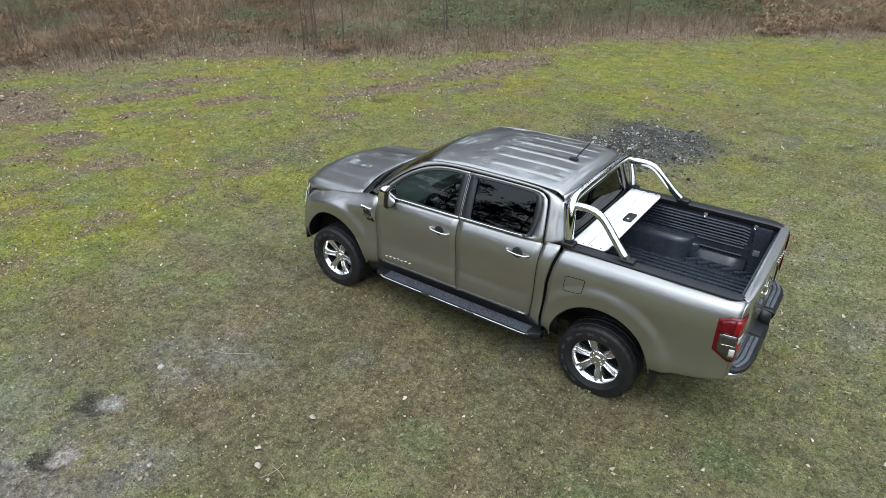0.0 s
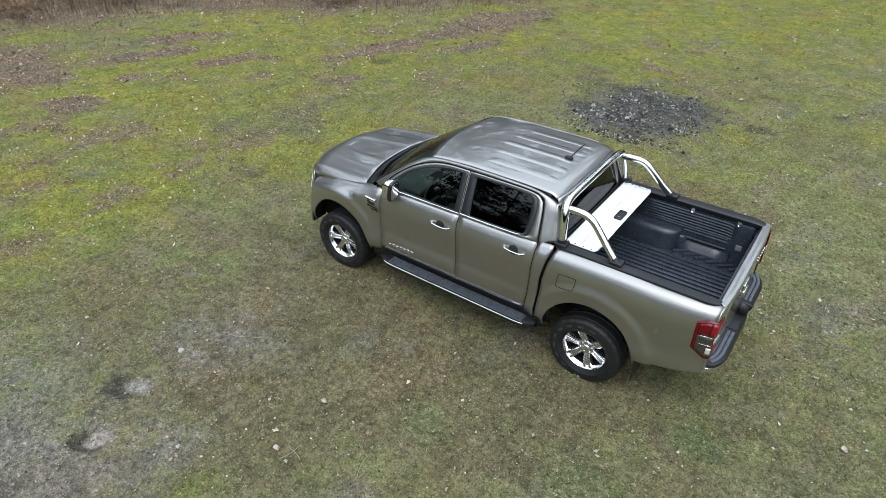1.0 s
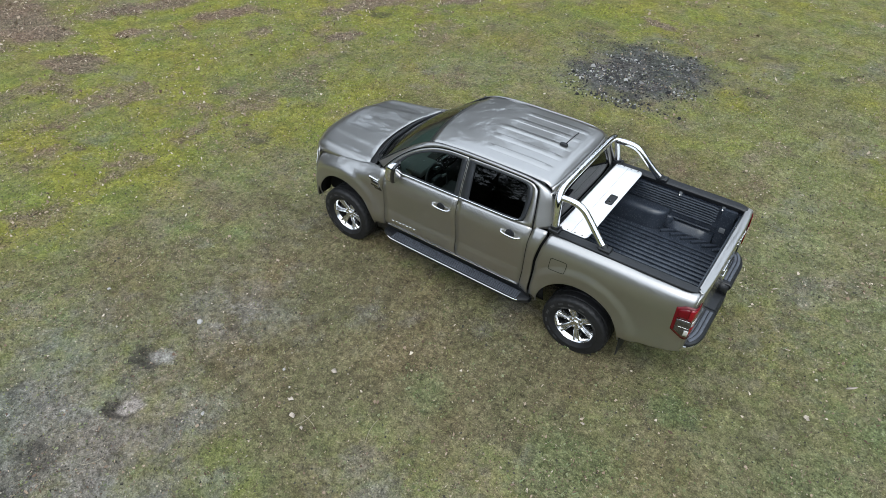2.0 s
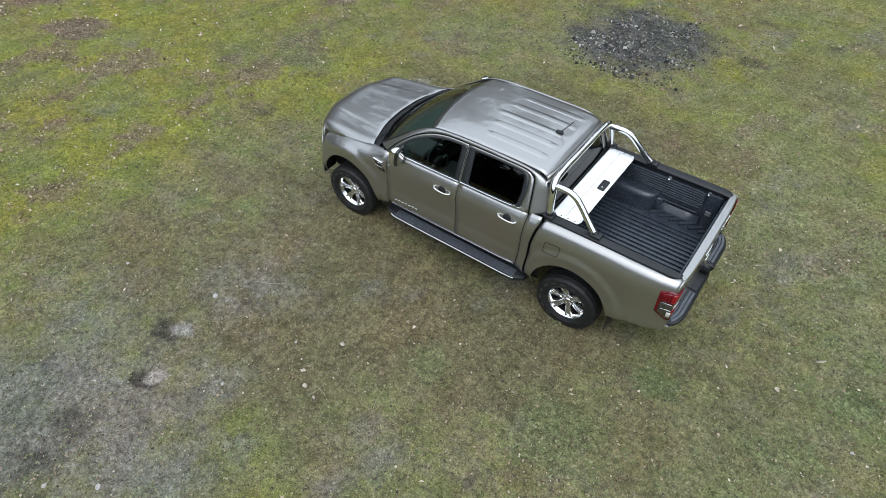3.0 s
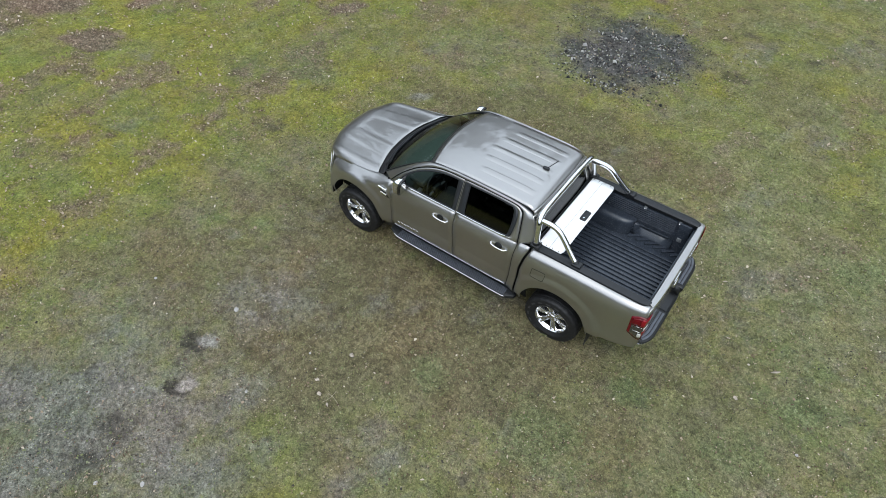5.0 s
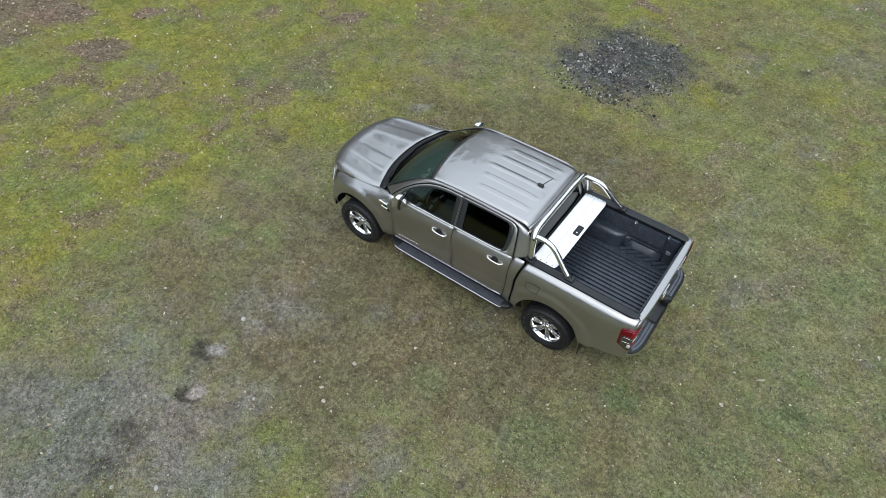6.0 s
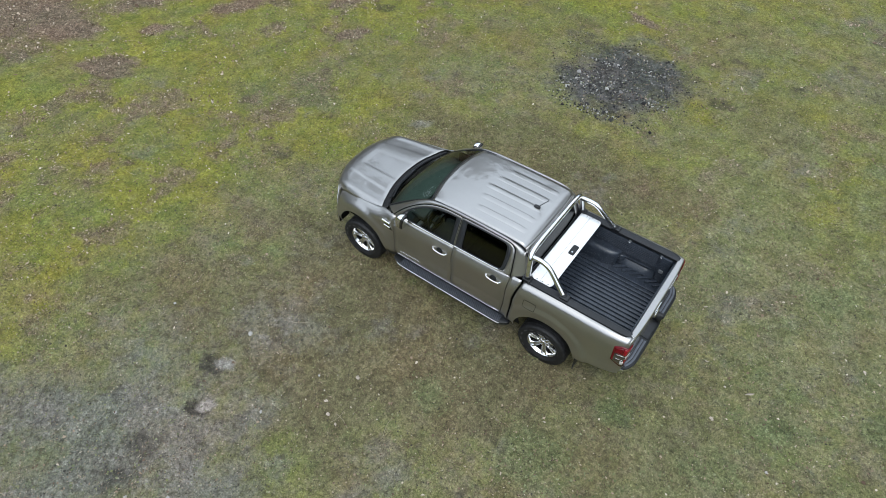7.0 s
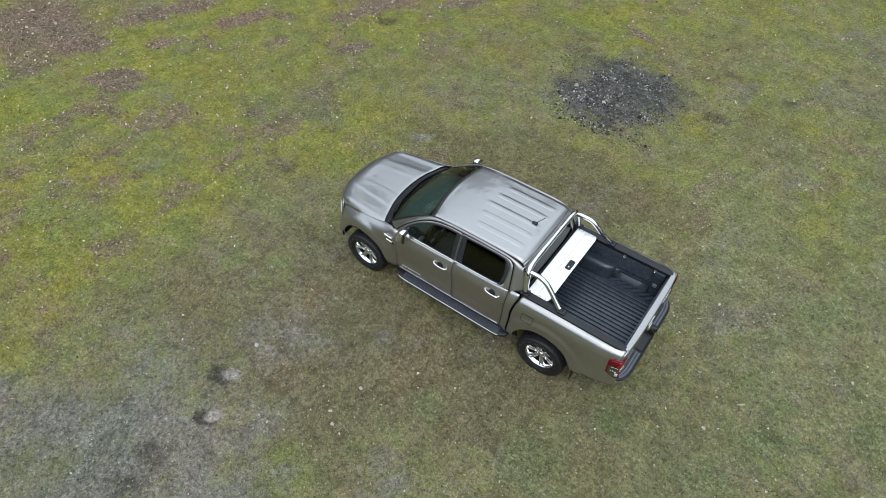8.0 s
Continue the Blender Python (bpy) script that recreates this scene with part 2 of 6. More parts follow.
# rocker and inner shell that close the gaps
pair("rocker", panel(lambda z: 2.70, lambda z: 0.56, lambda x: 0.43, lambda x: 0.60, uu, 5, y=lambda x, z: side_y(x, z) - 0.012), BLACK, truck, solid=0.01)
pair("inner_shell", panel(lambda z: 2.62, lambda z: 0.40, lambda x: 0.5, lambda x: 1.33, uu, 10, y=lambda x, z: side_y(x, z) - 0.045), CAVITY, truck, solid=0.01)
for s in (1, -1):
    for xc, zc, r in ARCHES:
        a = np.linspace(0.0, math.pi, 24)
        ring = np.array([[(xc + (r + 0.012) * math.cos(t), s * y, zc + (r + 0.012) * math.sin(t)) for y in (0.66, 0.76, 0.875)] for t in a])
        part("wheel_arch_liner", sheet(ring), CAVITY, truck, solid=0.006)
    lip_pts = lambda xc, zc, r: [(xc + r * math.cos(t), s * (float(side_y(xc + r * math.cos(t), zc + r * math.sin(t))) - 0.004), zc + r * math.sin(t)) for t in np.linspace(-0.02, math.pi + 0.02, 14)]
    for xc, zc, r in ARCHES:
        part("arch_lip", tube(lip_pts(xc, zc, r - 0.002), 0.009, 8, 50), PAINT, truck)

# front end
def nose_x(y, z):
    k = min(max((z - 0.70) / 0.25, 0), 1)
    return 4.06 + 0.13 * min(max(0.9 - z, 0), 0.3) - 0.36 * max(z - 0.9, 0) - (0.30 - 0.06 * k) * (abs(y) / (0.78 - 0.08 * k)) ** 2.6 - 0.5 * max(0.48 - z, 0) ** 1.2


def nose_end(z):
    """Half width at which the nose meets the fenders."""
    k = min(max((z - 0.70) / 0.25, 0), 1)
    return (0.78 - 0.08 * k) * ((nose_x(0, z) - 3.70) / (0.30 - 0.06 * k)) ** (1 / 2.6)


def nose(u0, u1, z0, z1, nu, nv, proud=0.0):
    return sheet(np.array([[(nose_x(u * nose_end(z), z) + proud, u * nose_end(z), z) for z in np.linspace(z0, z1, nv)] for u in np.linspace(u0, u1, nu)]))


part("front_bumper", nose(-1, 1, 0.51, 0.84, 41, 10), PAINT, truck, solid=0.012)
part("bumper_intake", nose(-0.64, 0.64, 0.49, 0.60, 25, 4, 0.012), BLACK, truck, solid=0.01)
part("nose_panel", nose(-1, 1, 0.82, 1.125, 41, 8, -0.006), PAINT, truck, solid=0.012)
grille = part("grille", nose(-0.58, 0.58, 0.83, 1.06, 25, 6, 0.010), BLACK, truck, solid=0.012)
for k in range(3):
    z = 0.87 + 0.075 * k
    part("grille_bar", tube([(nose_x(y, z) + 0.022, y, z) for y in np.linspace(-0.44, 0.44, 9)], 0.016, 8, 30, 0.8), CHROME, grille)


def headlight():
    rows = []
    for t in np.linspace(0, 1, 22):
        lo, hi = 0.86 + 0.08 * t ** 2.0, 1.075 - 0.02 * t
        rows.append([(nose_x((0.62 + 0.375 * t) * nose_end(z), z) + 0.010, (0.62 + 0.375 * t) * nose_end(z) + 0.008 * t, z) for z in np.linspace(lo, hi, 7)])
    return sheet(np.array(rows))


pair("headlight", headlight(), CLEAR, truck, "clear headlight", solid=0.006)


def hood_z(s, t):
    """Nearly flat on top, rolled down at the sides and the front, with shallow creases."""
    z = 1.266 - 0.076 * t - 0.062 * float(np.clip((t - 0.76) / 0.24, 0, 1)) ** 2.2 - 0.020 * s * s
    z -= (0.020 + 0.075 * t) * float(smooth01((abs(s) - 0.88) / 0.16)) ** 1.2
    z += 0.010 * math.exp(-((abs(s) - 0.86) / 0.07) ** 2) - 0.008 * max(0.0, 1 - t / 0.035) ** 1.5
    z += 0.007 * float(smooth01((0.62 - 0.10 * t - abs(s)) / 0.06))
    return z - 0.005 * float(smooth01((0.30 - 0.06 * t - abs(s)) / 0.05)) * float(smooth01((0.85 - t) / 0.2))


def hood():
    P = np.zeros((61, 34, 3))
    for i, s in enumerate(np.linspace(-1, 1, 61)):
        for j, t in enumerate([0, 0.008, 0.018, *np.linspace(0.035, 1, 31)]):
            y = s * (0.808 - 0.092 * t ** 1.5)
            xr = 3.015 - 0.195 * s * s
            xf = 3.975 - 0.215 * abs(s) ** 2.6
            P[i, j] = (xr + (xf - xr) * t, y, hood_z(s, t))
    return sheet(P)


part("bonnet", hood(), PAINT, truck, solid=0.01)
under = [[(2.2 + 1.5 * t, y, 1.10 - 0.10 * t) for y in np.linspace(-0.74, 0.74, 5)] for t in np.linspace(0, 1, 5)]
part("engine_bay", sheet(np.array(under)), CAVITY, truck, solid=0.02)

# cab frame: pillars and roof rails between the doors and the roof
door_top = spline([(2.545, 1.350), (2.455, 1.452), (2.340, 1.553), (2.170, 1.664), (1.965, 1.744), (1.76, 1.778), (1.50, 1.784), (1.13, 1.787), (0.81, 1.783), (0.722, 1.764), (0.675, 1.728), (0.645, 1.565), (0.622, 1.37)], 90)
rail = spline([(2.74, 0.705, 1.285), (2.47, 0.675, 1.487), (2.22, 0.650, 1.664), (2.03, 0.632, 1.758), (1.76, 0.622, 1.793), (1.40, 0.620, 1.802), (1.00, 0.618, 1.798), (0.74, 0.620, 1.780), (0.555, 0.635, 1.712), (0.485, 0.665, 1.55), (0.440, 0.715, 1.38)], 90)
door_top3 = np.stack([door_top[:, 0], glass_y(door_top[:, 1]), door_top[:, 1]], 1)
strip = []
for v in np.linspace(0, 1, 7):
    q = door_top3 * (1 - v) + rail * v
    q = q + np.array([0, 0.010, 0.010]) * math.sin(math.pi * v)
    strip.append(q)
pair("cab_frame", sheet(np.array(strip).transpose(1, 0, 2)), PAINT, truck, solid=0.012)
ditch = rail[20:80] + np.array([0, -0.010, -0.003])
pair("door_gap", tube(door_top3 + np.array([0, 0.006, 0.0]), 0.0055, 6, 90), CAVITY, truck)
pair("roof_ditch", tube(ditch, 0.013, 8, 60, 0.6), BLACK, truck)


# roof
def roof_z(x, y):
    z = 1.838 - 0.030 * (abs(y) / 0.61) ** 2.6 - 0.055 * np.clip((x - 1.45) / 0.62, 0, 1) ** 2.0 - 0.022 * np.clip((1.0 - x) / 0.42, 0, 1) ** 2
    return z - 0.075 * np.clip((0.66 - x) / 0.12, 0, 1) ** 2.2


def roof_rib(x, y):
    h = 0.0
    for k in range(-2, 3):
        h += 0.005 * float(smooth01((0.042 - abs(y - 0.205 * k)) / 0.010))
    return h * float(smooth01((x - 0.70) / 0.03) * smooth01((1.52 - 0.10 * abs(y) / 0.4 - x) / 0.03))


def roof():
    ys = sorted({*np.linspace(-0.612, 0.612, 25), *[0.205 * k + d for k in range(-2, 3) for d in (-0.046, -0.039, -0.033, 0.033, 0.039, 0.046)]})
    xs = [*np.linspace(0, 0.10, 8), *np.linspace(0.13, 1, 34)]
    P = np.zeros((len(xs), len(ys), 3))
    for i, t in enumerate(xs):
        for j, y in enumerate(ys):
            x1 = 2.115 - 0.095 * (abs(y) / 0.61) ** 2
            x0 = 0.545 + 0.03 * (abs(y) / 0.61) ** 4
            x = x0 + (x1 - x0) * t
            P[i, j] = (x, y, roof_z(x, y) + roof_rib(x, y))
    return sheet(P)


part("roof", roof(), PAINT, truck, solid=0.01)

# windscreen, cowl and wipers
def screen_base(s):
    return np.array((2.965 - 0.200 * abs(s) ** 2.2, 0.71 * s, 1.242 + 0.022 * s * s))


def screen_top(s):
    return np.array((2.118 - 0.092 * s * s, 0.618 * s, roof_z(2.118 - 0.092 * s * s, 0.612 * s) - 0.004))


def screen_point(s, t, proud=0.0):
    p = screen_base(s) * (1 - t) + screen_top(s) * t
    return p + np.array([0.45, 0, 0.9]) * (0.030 * math.sin(math.pi * t) + proud)


part("windscreen", sheet(np.array([[screen_point(s, t) for t in np.linspace(0, 1, 14)] for s in np.linspace(-1, 1, 25)])), SCREEN, truck, "clear tinted windscreen").visible_shadow = False
band = [[screen_point(s, t, 0.004) for t in np.linspace(0.0, 0.035, 3)] for s in np.linspace(-1, 1, 25)]
part("windscreen_seal", sheet(np.array(band)), BLACK, truck, solid=0.004)
part("windscreen_seal", sheet(np.array([[screen_point(s, t, 0.004) for t in (0.965, 1.0)] for s in np.linspace(-1, 1, 25)])), BLACK, truck, solid=0.004)
for s0, s1 in ((-1.0, -0.965), (0.965, 1.0)):
    part("windscreen_seal", sheet(np.array([[screen_point(s, t, 0.004) for t in np.linspace(0, 1, 14)] for s in (s0, s1)])), BLACK, truck, solid=0.004)
cowl = []
for s in np.linspace(-1, 1, 25):
    a = np.array((3.035 - 0.205 * s * s, 0.795 * s, hood_z(s, 0) - 0.020))
    b = screen_base(s * 1.0) + np.array((-0.01, 0.02 * s, 0.006))
    cowl.append([a * (1 - v) + b * v + np.array((0, 0, -0.004 * math.sin(math.pi * v))) for v in np.linspace(0, 1, 5)])
part("cowl_panel", sheet(np.array(cowl)), TYRE, truck, solid=0.01)
for y0, y1, lift in ((0.58, -0.02, 0.09), (-0.08, -0.60, 0.07)):
    arm = [screen_point(s, t, 0.028) for s, t in ((y0 / 0.7 * 0.99, 0.015), ((y0 + y1) / 1.4, 0.055), (y1 / 0.7, lift))]
    wiper = part("wiper", tube(arm, 0.009, 8), BLACK, truck)
    blade = [screen_point(s, t, 0.014) for s, t in ((y0 / 0.7 * 0.95, 0.075), ((y0 + y1) / 1.4, 0.085), (y1 / 0.7 - 0.1, lift + 0.01))]
    part("wiper_blade", tube(blade, 0.011, 6, squash=1.4), BLACK, wiper)


# door tops, glass and trim
def on_side(pts, out=0.0):
    pts = np.asarray(pts, float)
    return np.stack([pts[:, 0], glass_y(pts[:, 1]) + out, pts[:, 1]], 1)


def ring(segments_out, segments_in, n=14, out=0.0):
    a, b = [], []
    for so, si in zip(segments_out, segments_in):
        a.append(resample(spline(so, 40) if len(so) > 2 else so, n)[:-1])
        b.append(resample(spline(si, 40) if len(si) > 2 else si, n)[:-1])
    a, b = on_side(np.vstack(a), out), on_side(np.vstack(b), out)
    mid = (a + b) / 2 + np.array([0, 0.0015, 0])
    return sheet(np.stack([a, mid, b], 1), close_u=True)


front_out = [[(2.535, 1.352), (2.446, 1.446), (2.333, 1.546), (2.165, 1.656), (1.962, 1.736), (1.758, 1.770), (1.513, 1.776)], [(1.513, 1.776), (1.513, 1.362)], [(1.513, 1.362), (2.535, 1.352)]]
front_mid = [[(2.455, 1.376), (2.385, 1.447), (2.283, 1.555), (2.135, 1.646), (1.955, 1.714), (1.758, 1.750), (1.520, 1.757)], [(1.520, 1.757), (1.520, 1.378)], [(1.520, 1.378), (2.455, 1.376)]]
front_in = [[(2.400, 1.386), (2.345, 1.456), (2.247, 1.558), (2.115, 1.634), (1.945, 1.696), (1.758, 1.731), (1.588, 1.740)], [(1.588, 1.740), (1.578, 1.388)], [(1.578, 1.388), (2.400, 1.386)]]
rear_out = [[(1.503, 1.777), (1.13, 1.780), (0.815, 1.776), (0.728, 1.757), (0.684, 1.722), (0.654, 1.565), (0.632, 1.38)], [(0.632, 1.38), (1.505, 1.364)], [(1.505, 1.364), (1.503, 1.777)]]
rear_mid = [[(1.496, 1.757), (1.13, 1.764), (0.815, 1.759), (0.752, 1.742), (0.728, 1.695), (0.716, 1.575), (0.730, 1.440)], [(0.730, 1.440), (0.80, 1.394), (1.496, 1.380)], [(1.496, 1.380), (1.496, 1.757)]]
rear_in = [[(1.414, 1.742), (1.13, 1.748), (0.840, 1.743), (0.798, 1.730), (0.785, 1.690), (0.770, 1.567), (0.778, 1.440)], [(0.778, 1.440), (0.835, 1.404), (1.394, 1.391)], [(1.394, 1.391), (1.414, 1.742)]]
for flip_it in (False, True):
    side = (lambda q: flip(q)) if flip_it else (lambda q: q)
    k = int(flip_it)
    for door, outer, middle, inner in ((front_doors[k], front_out, front_mid, front_in), (rear_doors[k], rear_out, rear_mid, rear_in)):
        part("window_frame", side(ring(outer, middle, 18, 0.003)), PAINT, door, solid=0.010)
        part("window_surround", side(ring(middle, inner, 18, 0.004)), TRIM, door, "matt black window surround", solid=0.010)
    for inner, door, mat, tag in ((front_in, front_doors[k], TINT, "lightly tinted side window"), (rear_in, rear_doors[k], DARKTINT, "dark privacy glass side window")):
        loop = np.vstack([resample(spline(q, 40) if len(q) > 2 else q, 20)[:-1] for q in inner])
        c = loop.mean(0)
        big = c + (loop - c) * 1.035
        rows = np.array([on_side(c + (big - c) * f, -0.005) for f in np.linspace(0.02, 1, 7)])
        v, f = sheet(rows.transpose(1, 0, 2), close_u=True)
        n = len(loop)
        f.append(tuple(i * 7 for i in range(n)))
        pane = part("window_pane", side((v, f)), mat, door, tag)
        pane.visible_shadow = False
    strip_f = [(x, glass_y(1.374) + 0.014, belt(x) + 0.014) for x in np.linspace(2.42, 1.518, 6)]
    part("belt_trim", side(tube(strip_f, 0.010, 8, 24, 0.9)), CHROME, front_doors[k], "chrome strip under the side window")
    strip_r = [(x, glass_y(1.38) + 0.014, z) for x, z in ((1.500, 1.379), (1.15, 1.382), (0.85, 1.392), (0.775, 1.415))]
    part("belt_trim", side(tube(strip_r, 0.010, 8, 24, 0.9)), CHROME, rear_doors[k], "chrome strip under the side window")
    sail = sheet(np.array([on_side([(2.34, 1.385), (2.33, 1.40)], 0.011), on_side([(2.45, 1.378), (2.325, 1.50)], 0.011)]))
    part("mirror_mount_panel", side(sail), BLACK, front_doors[k], solid=0.004)
    part("pillar_backing", side(sheet(np.array([on_side([(x0, 1.33), (x0, 1.55), (x0, 1.79)], -0.014) for x0 in (1.55, 1.508, 1.466)]))), CAVITY, truck, solid=0.006)
    # handles
    for x0, z0, door in ((1.70, 1.205, front_doors[k]), (0.835, 1.245, rear_doors[k])):
        yy = float(side_y(x0, z0))
        bar = [(x0 + 0.115, yy + 0.006, z0 + 0.006), (x0 + 0.08, yy + 0.038, z0 + 0.004), (x0, yy + 0.046, z0), (x0 - 0.08, yy + 0.038, z0 - 0.002), (x0 - 0.11, yy + 0.006, z0 - 0.004)]
        part("door_handle", side(tube(bar, 0.012, 10, 30, 0.75)), CHROME, door, "chrome door handle")
        # black dish: paints the dark reflection seen in the body-coloured hollow
        dish = [[(x0 + 0.005 + r * 0.052 * math.cos(a), float(side_y(x0, z0 + r * 0.042 * math.sin(a))) + 0.006 + 0.004 * (r - 1) ** 2, z0 + r * 0.048 * math.sin(a)) for a in np.linspace(0, 2 * math.pi, 20, endpoint=False)] for r in (0.02, 0.4, 0.75, 1.0)]
        part("handle_recess", side(sheet(np.array(dish), close_v=True)), BLACK, door, solid=0.003)
    # name strip at the foot of the door, drawn as plain bars
    for i in range(7):
        xb = 2.40 - 0.052 * i
        part("badge_bar", side(block(xb - 0.017, xb + 0.017, float(side_y(xb, 0.675)) + 0.003, float(side_y(xb, 0.675)) + 0.010, 0.672 + 0.002 * i, 0.698 + 0.002 * i + 0.006 * (i % 2), 0.002, 1)), CHROME, front_doors[k], "chrome lettering drawn as a bar")
    # sill strip, fender vent
    part("sill_trim", side(tube([(x, float(side_y(x, door_sill(x))) + 0.006, door_sill(x) - 0.008) for x in np.linspace(2.49, 0.70, 12)], 0.0045, 8, 40)), CHROME, truck, "thin chrome strip under the doors")
    vent = part("fender_vent", side(sheet(np.array([[(x - 0.10 * w, float(side_y(x - 0.10 * w, z)) + 0.006, z) for x, z in ((2.715, 1.205), (2.70, 1.14), (2.665, 1.07), (2.65, 1.05))] for w in np.linspace(0, 1, 4)]))), GLOSSBLACK, fender[k], "black side vent with chrome bars", solid=0.006)
    for z in (1.185, 1.105):
        bars = [(x, float(side_y(x, z)) + 0.014, z + 0.10 * (x - 2.6)) for x in (2.715 - (1.185 - z) * 0.35, 2.63, 2.580)]
        part("vent_bar", side(tube(bars, 0.019, 8, 16, 0.9)), CHROME, vent, "chrome vent bar")

# mirrors
def blob(c, r, n=14, shear=0.0):
    u, v = np.linspace(0, 2 * math.pi, 2 * n, endpoint=False), np.linspace(0.02, math.pi - 0.02, n)
    e = lambda a: np.sign(a) * np.abs(a) ** 0.62
    P = np.array([[(c[0] + r[0] * e(math.sin(b) * math.cos(a)) + shear * e(math.cos(b)) * r[2], c[1] + r[1] * e(math.sin(b) * math.sin(a)), c[2] + r[2] * e(math.cos(b))) for b in v] for a in u])
    s, f = sheet(P, close_u=True)
    m = len(v)
    return s, f + [tuple(i * m for i in range(2 * n)), tuple(reversed([i * m + m - 1 for i in range(2 * n)]))]


for s, flip_it in ((1, False), (-1, True)):
    side = (lambda q: flip(q)) if flip_it else (lambda q: q)
    mirror = part("door_mirror", side(blob((2.352, 0.925, 1.412), (0.062, 0.074, 0.118), shear=-0.16)), CHROME, truck, "chrome-capped door mirror")
    part("mirror_bezel", side(blob((2.300, 0.924, 1.412), (0.030, 0.077, 0.122), shear=-0.16)), GLOSSBLACK, mirror)
    part("mirror_inner_shell", side(blob((2.335, 0.886, 1.416), (0.062, 0.048, 0.100), shear=-0.16)), GLOSSBLACK, mirror, "gloss black shell")
    part("mirror_glass", side(blob((2.272, 0.925, 1.414), (0.005, 0.062, 0.100), shear=-0.16)), MIRROR, mirror, "mirror glass")
    part("mirror_foot", side(tube([(2.37, 0.815, 1.372), (2.36, 0.86, 1.345), (2.35, 0.90, 1.322)], 0.032, 10, squash=0.6)), BLACK, mirror)
    part("mirror_signal_bar", side(tube([(2.405, 0.87, 1.360), (2.412, 0.93, 1.352), (2.385, 0.985, 1.355)], 0.013, 8)), CLEAR, mirror)

# cab back and interior
def back_point(y, z):
    t = (z - 1.36) / 0.40
    return (0.435 + 0.105 * max(t, 0) ** 1.1 + 0.025 * (abs(y) / 0.66) ** 4, y * (1 - 0.10 * max(t, 0)), z)


part("cab_back_panel", sheet(np.array([[back_point(y, z) for z in np.linspace(0.60, 1.40, 8)] for y in np.linspace(-0.735, 0.735, 13)])), PAINT, truck, solid=0.01)
part("cab_back_top", sheet(np.array([[back_point(y, z) for z in np.linspace(1.685, 1.765, 4)] for y in np.linspace(-0.68, 0.68, 13)])), PAINT, truck, solid=0.01)
part("rear_window", sheet(np.array([[back_point(y, z) for z in np.linspace(1.39, 1.70, 8)] for y in np.linspace(-0.70, 0.70, 17)])), DARKTINT, truck, "dark rear window").visible_shadow = False
part("rear_window_seal", sheet(np.array([[np.array(back_point(y, z)) + np.array((-0.008, 0, 0)) for z in (1.375, 1.40, 1.415)] for y in np.linspace(-0.70, 0.70, 13)])), BLACK, truck, solid=0.006)
part("rear_window_seal", sheet(np.array([[np.array(back_point(y, z)) + np.array((-0.008, 0, 0)) for z in (1.675, 1.695)] for y in np.linspace(-0.68, 0.68, 13)])), BLACK, truck, solid=0.006)
for s in (1, -1):
    part("rear_window_pillar", sheet(np.array([[np.array(back_point(y * s, z)) + np.array((-0.004, 0, 0)) for z in np.linspace(1.37, 1.72, 5)] for y in (0.60, 0.66, 0.72)])), PAINT, truck, solid=0.008)
part("cab_floor", block(0.47, 2.75, -0.80, 0.80, 0.55, 0.66, 0.02), CAVITY, truck)
part("headliner", sheet(np.array([[(x, y, roof_z(x, y) - 0.045) for y in np.linspace(-0.60, 0.60, 7)] for x in np.linspace(0.66, 2.02, 8)])), GREYTRIM, truck, "light grey headliner", solid=0.01)
dash = np.array([[(2.88 - 0.10 * abs(s) ** 2 - 0.60 * t, 0.74 * s, 1.175 + 0.03 * math.sin(math.pi * t) - 0.40 * max(t - 0.72, 0) / 0.28) for t in np.linspace(0, 1, 12)] for s in np.linspace(-1, 1, 13)])
dashboard = part("dashboard", sheet(dash), DASH, truck, "black dashboard", solid=0.02)
part("instrument_binnacle", block(2.22, 2.46, 0.24, 0.58, 1.17, 1.245, 0.035, 3), DASH, dashboard)
part("centre_screen", block(2.235, 2.27, -0.14, 0.14, 1.03, 1.20, 0.012), GLOSSBLACK, dashboard)
for y in (0.62, 0.20, -0.20, -0.62):
    part("air_vent", block(2.24, 2.30, y - 0.06, y + 0.06, 1.06, 1.14, 0.012), GREYTRIM, dashboard, "grey air vent")
ringpts = [(2.13 + 0.065 * math.sin(a), 0.40 + 0.185 * math.cos(a), 1.09 + 0.172 * math.sin(a)) for a in np.linspace(0, 2 * math.pi, 24)]
wheel_ring = part("steering_wheel", tube(ringpts, 0.016, 8, 60), BLACK, dashboard)
part("wheel_hub", block(2.10, 2.17, 0.32, 0.48, 1.04, 1.14, 0.03, 3), BLACK, wheel_ring)
part("wheel_spoke", tube([(2.13, 0.225, 1.08), (2.14, 0.40, 1.08), (2.13, 0.575, 1.08)], 0.017, 8), GREYTRIM, wheel_ring)


def seat_shape(x, y, w):
    base = block(x - 0.02, x + 0.50, y - w, y + w, 0.80, 0.98, 0.06, 3)
    back = moved(block(-0.07, 0.07, -w, w, 0.0, 0.64, 0.06, 3), Matrix.Translation((x - 0.02, y, 0.92)) @ pose(0, 0, 0, 0, -16, 0))
    return base, back


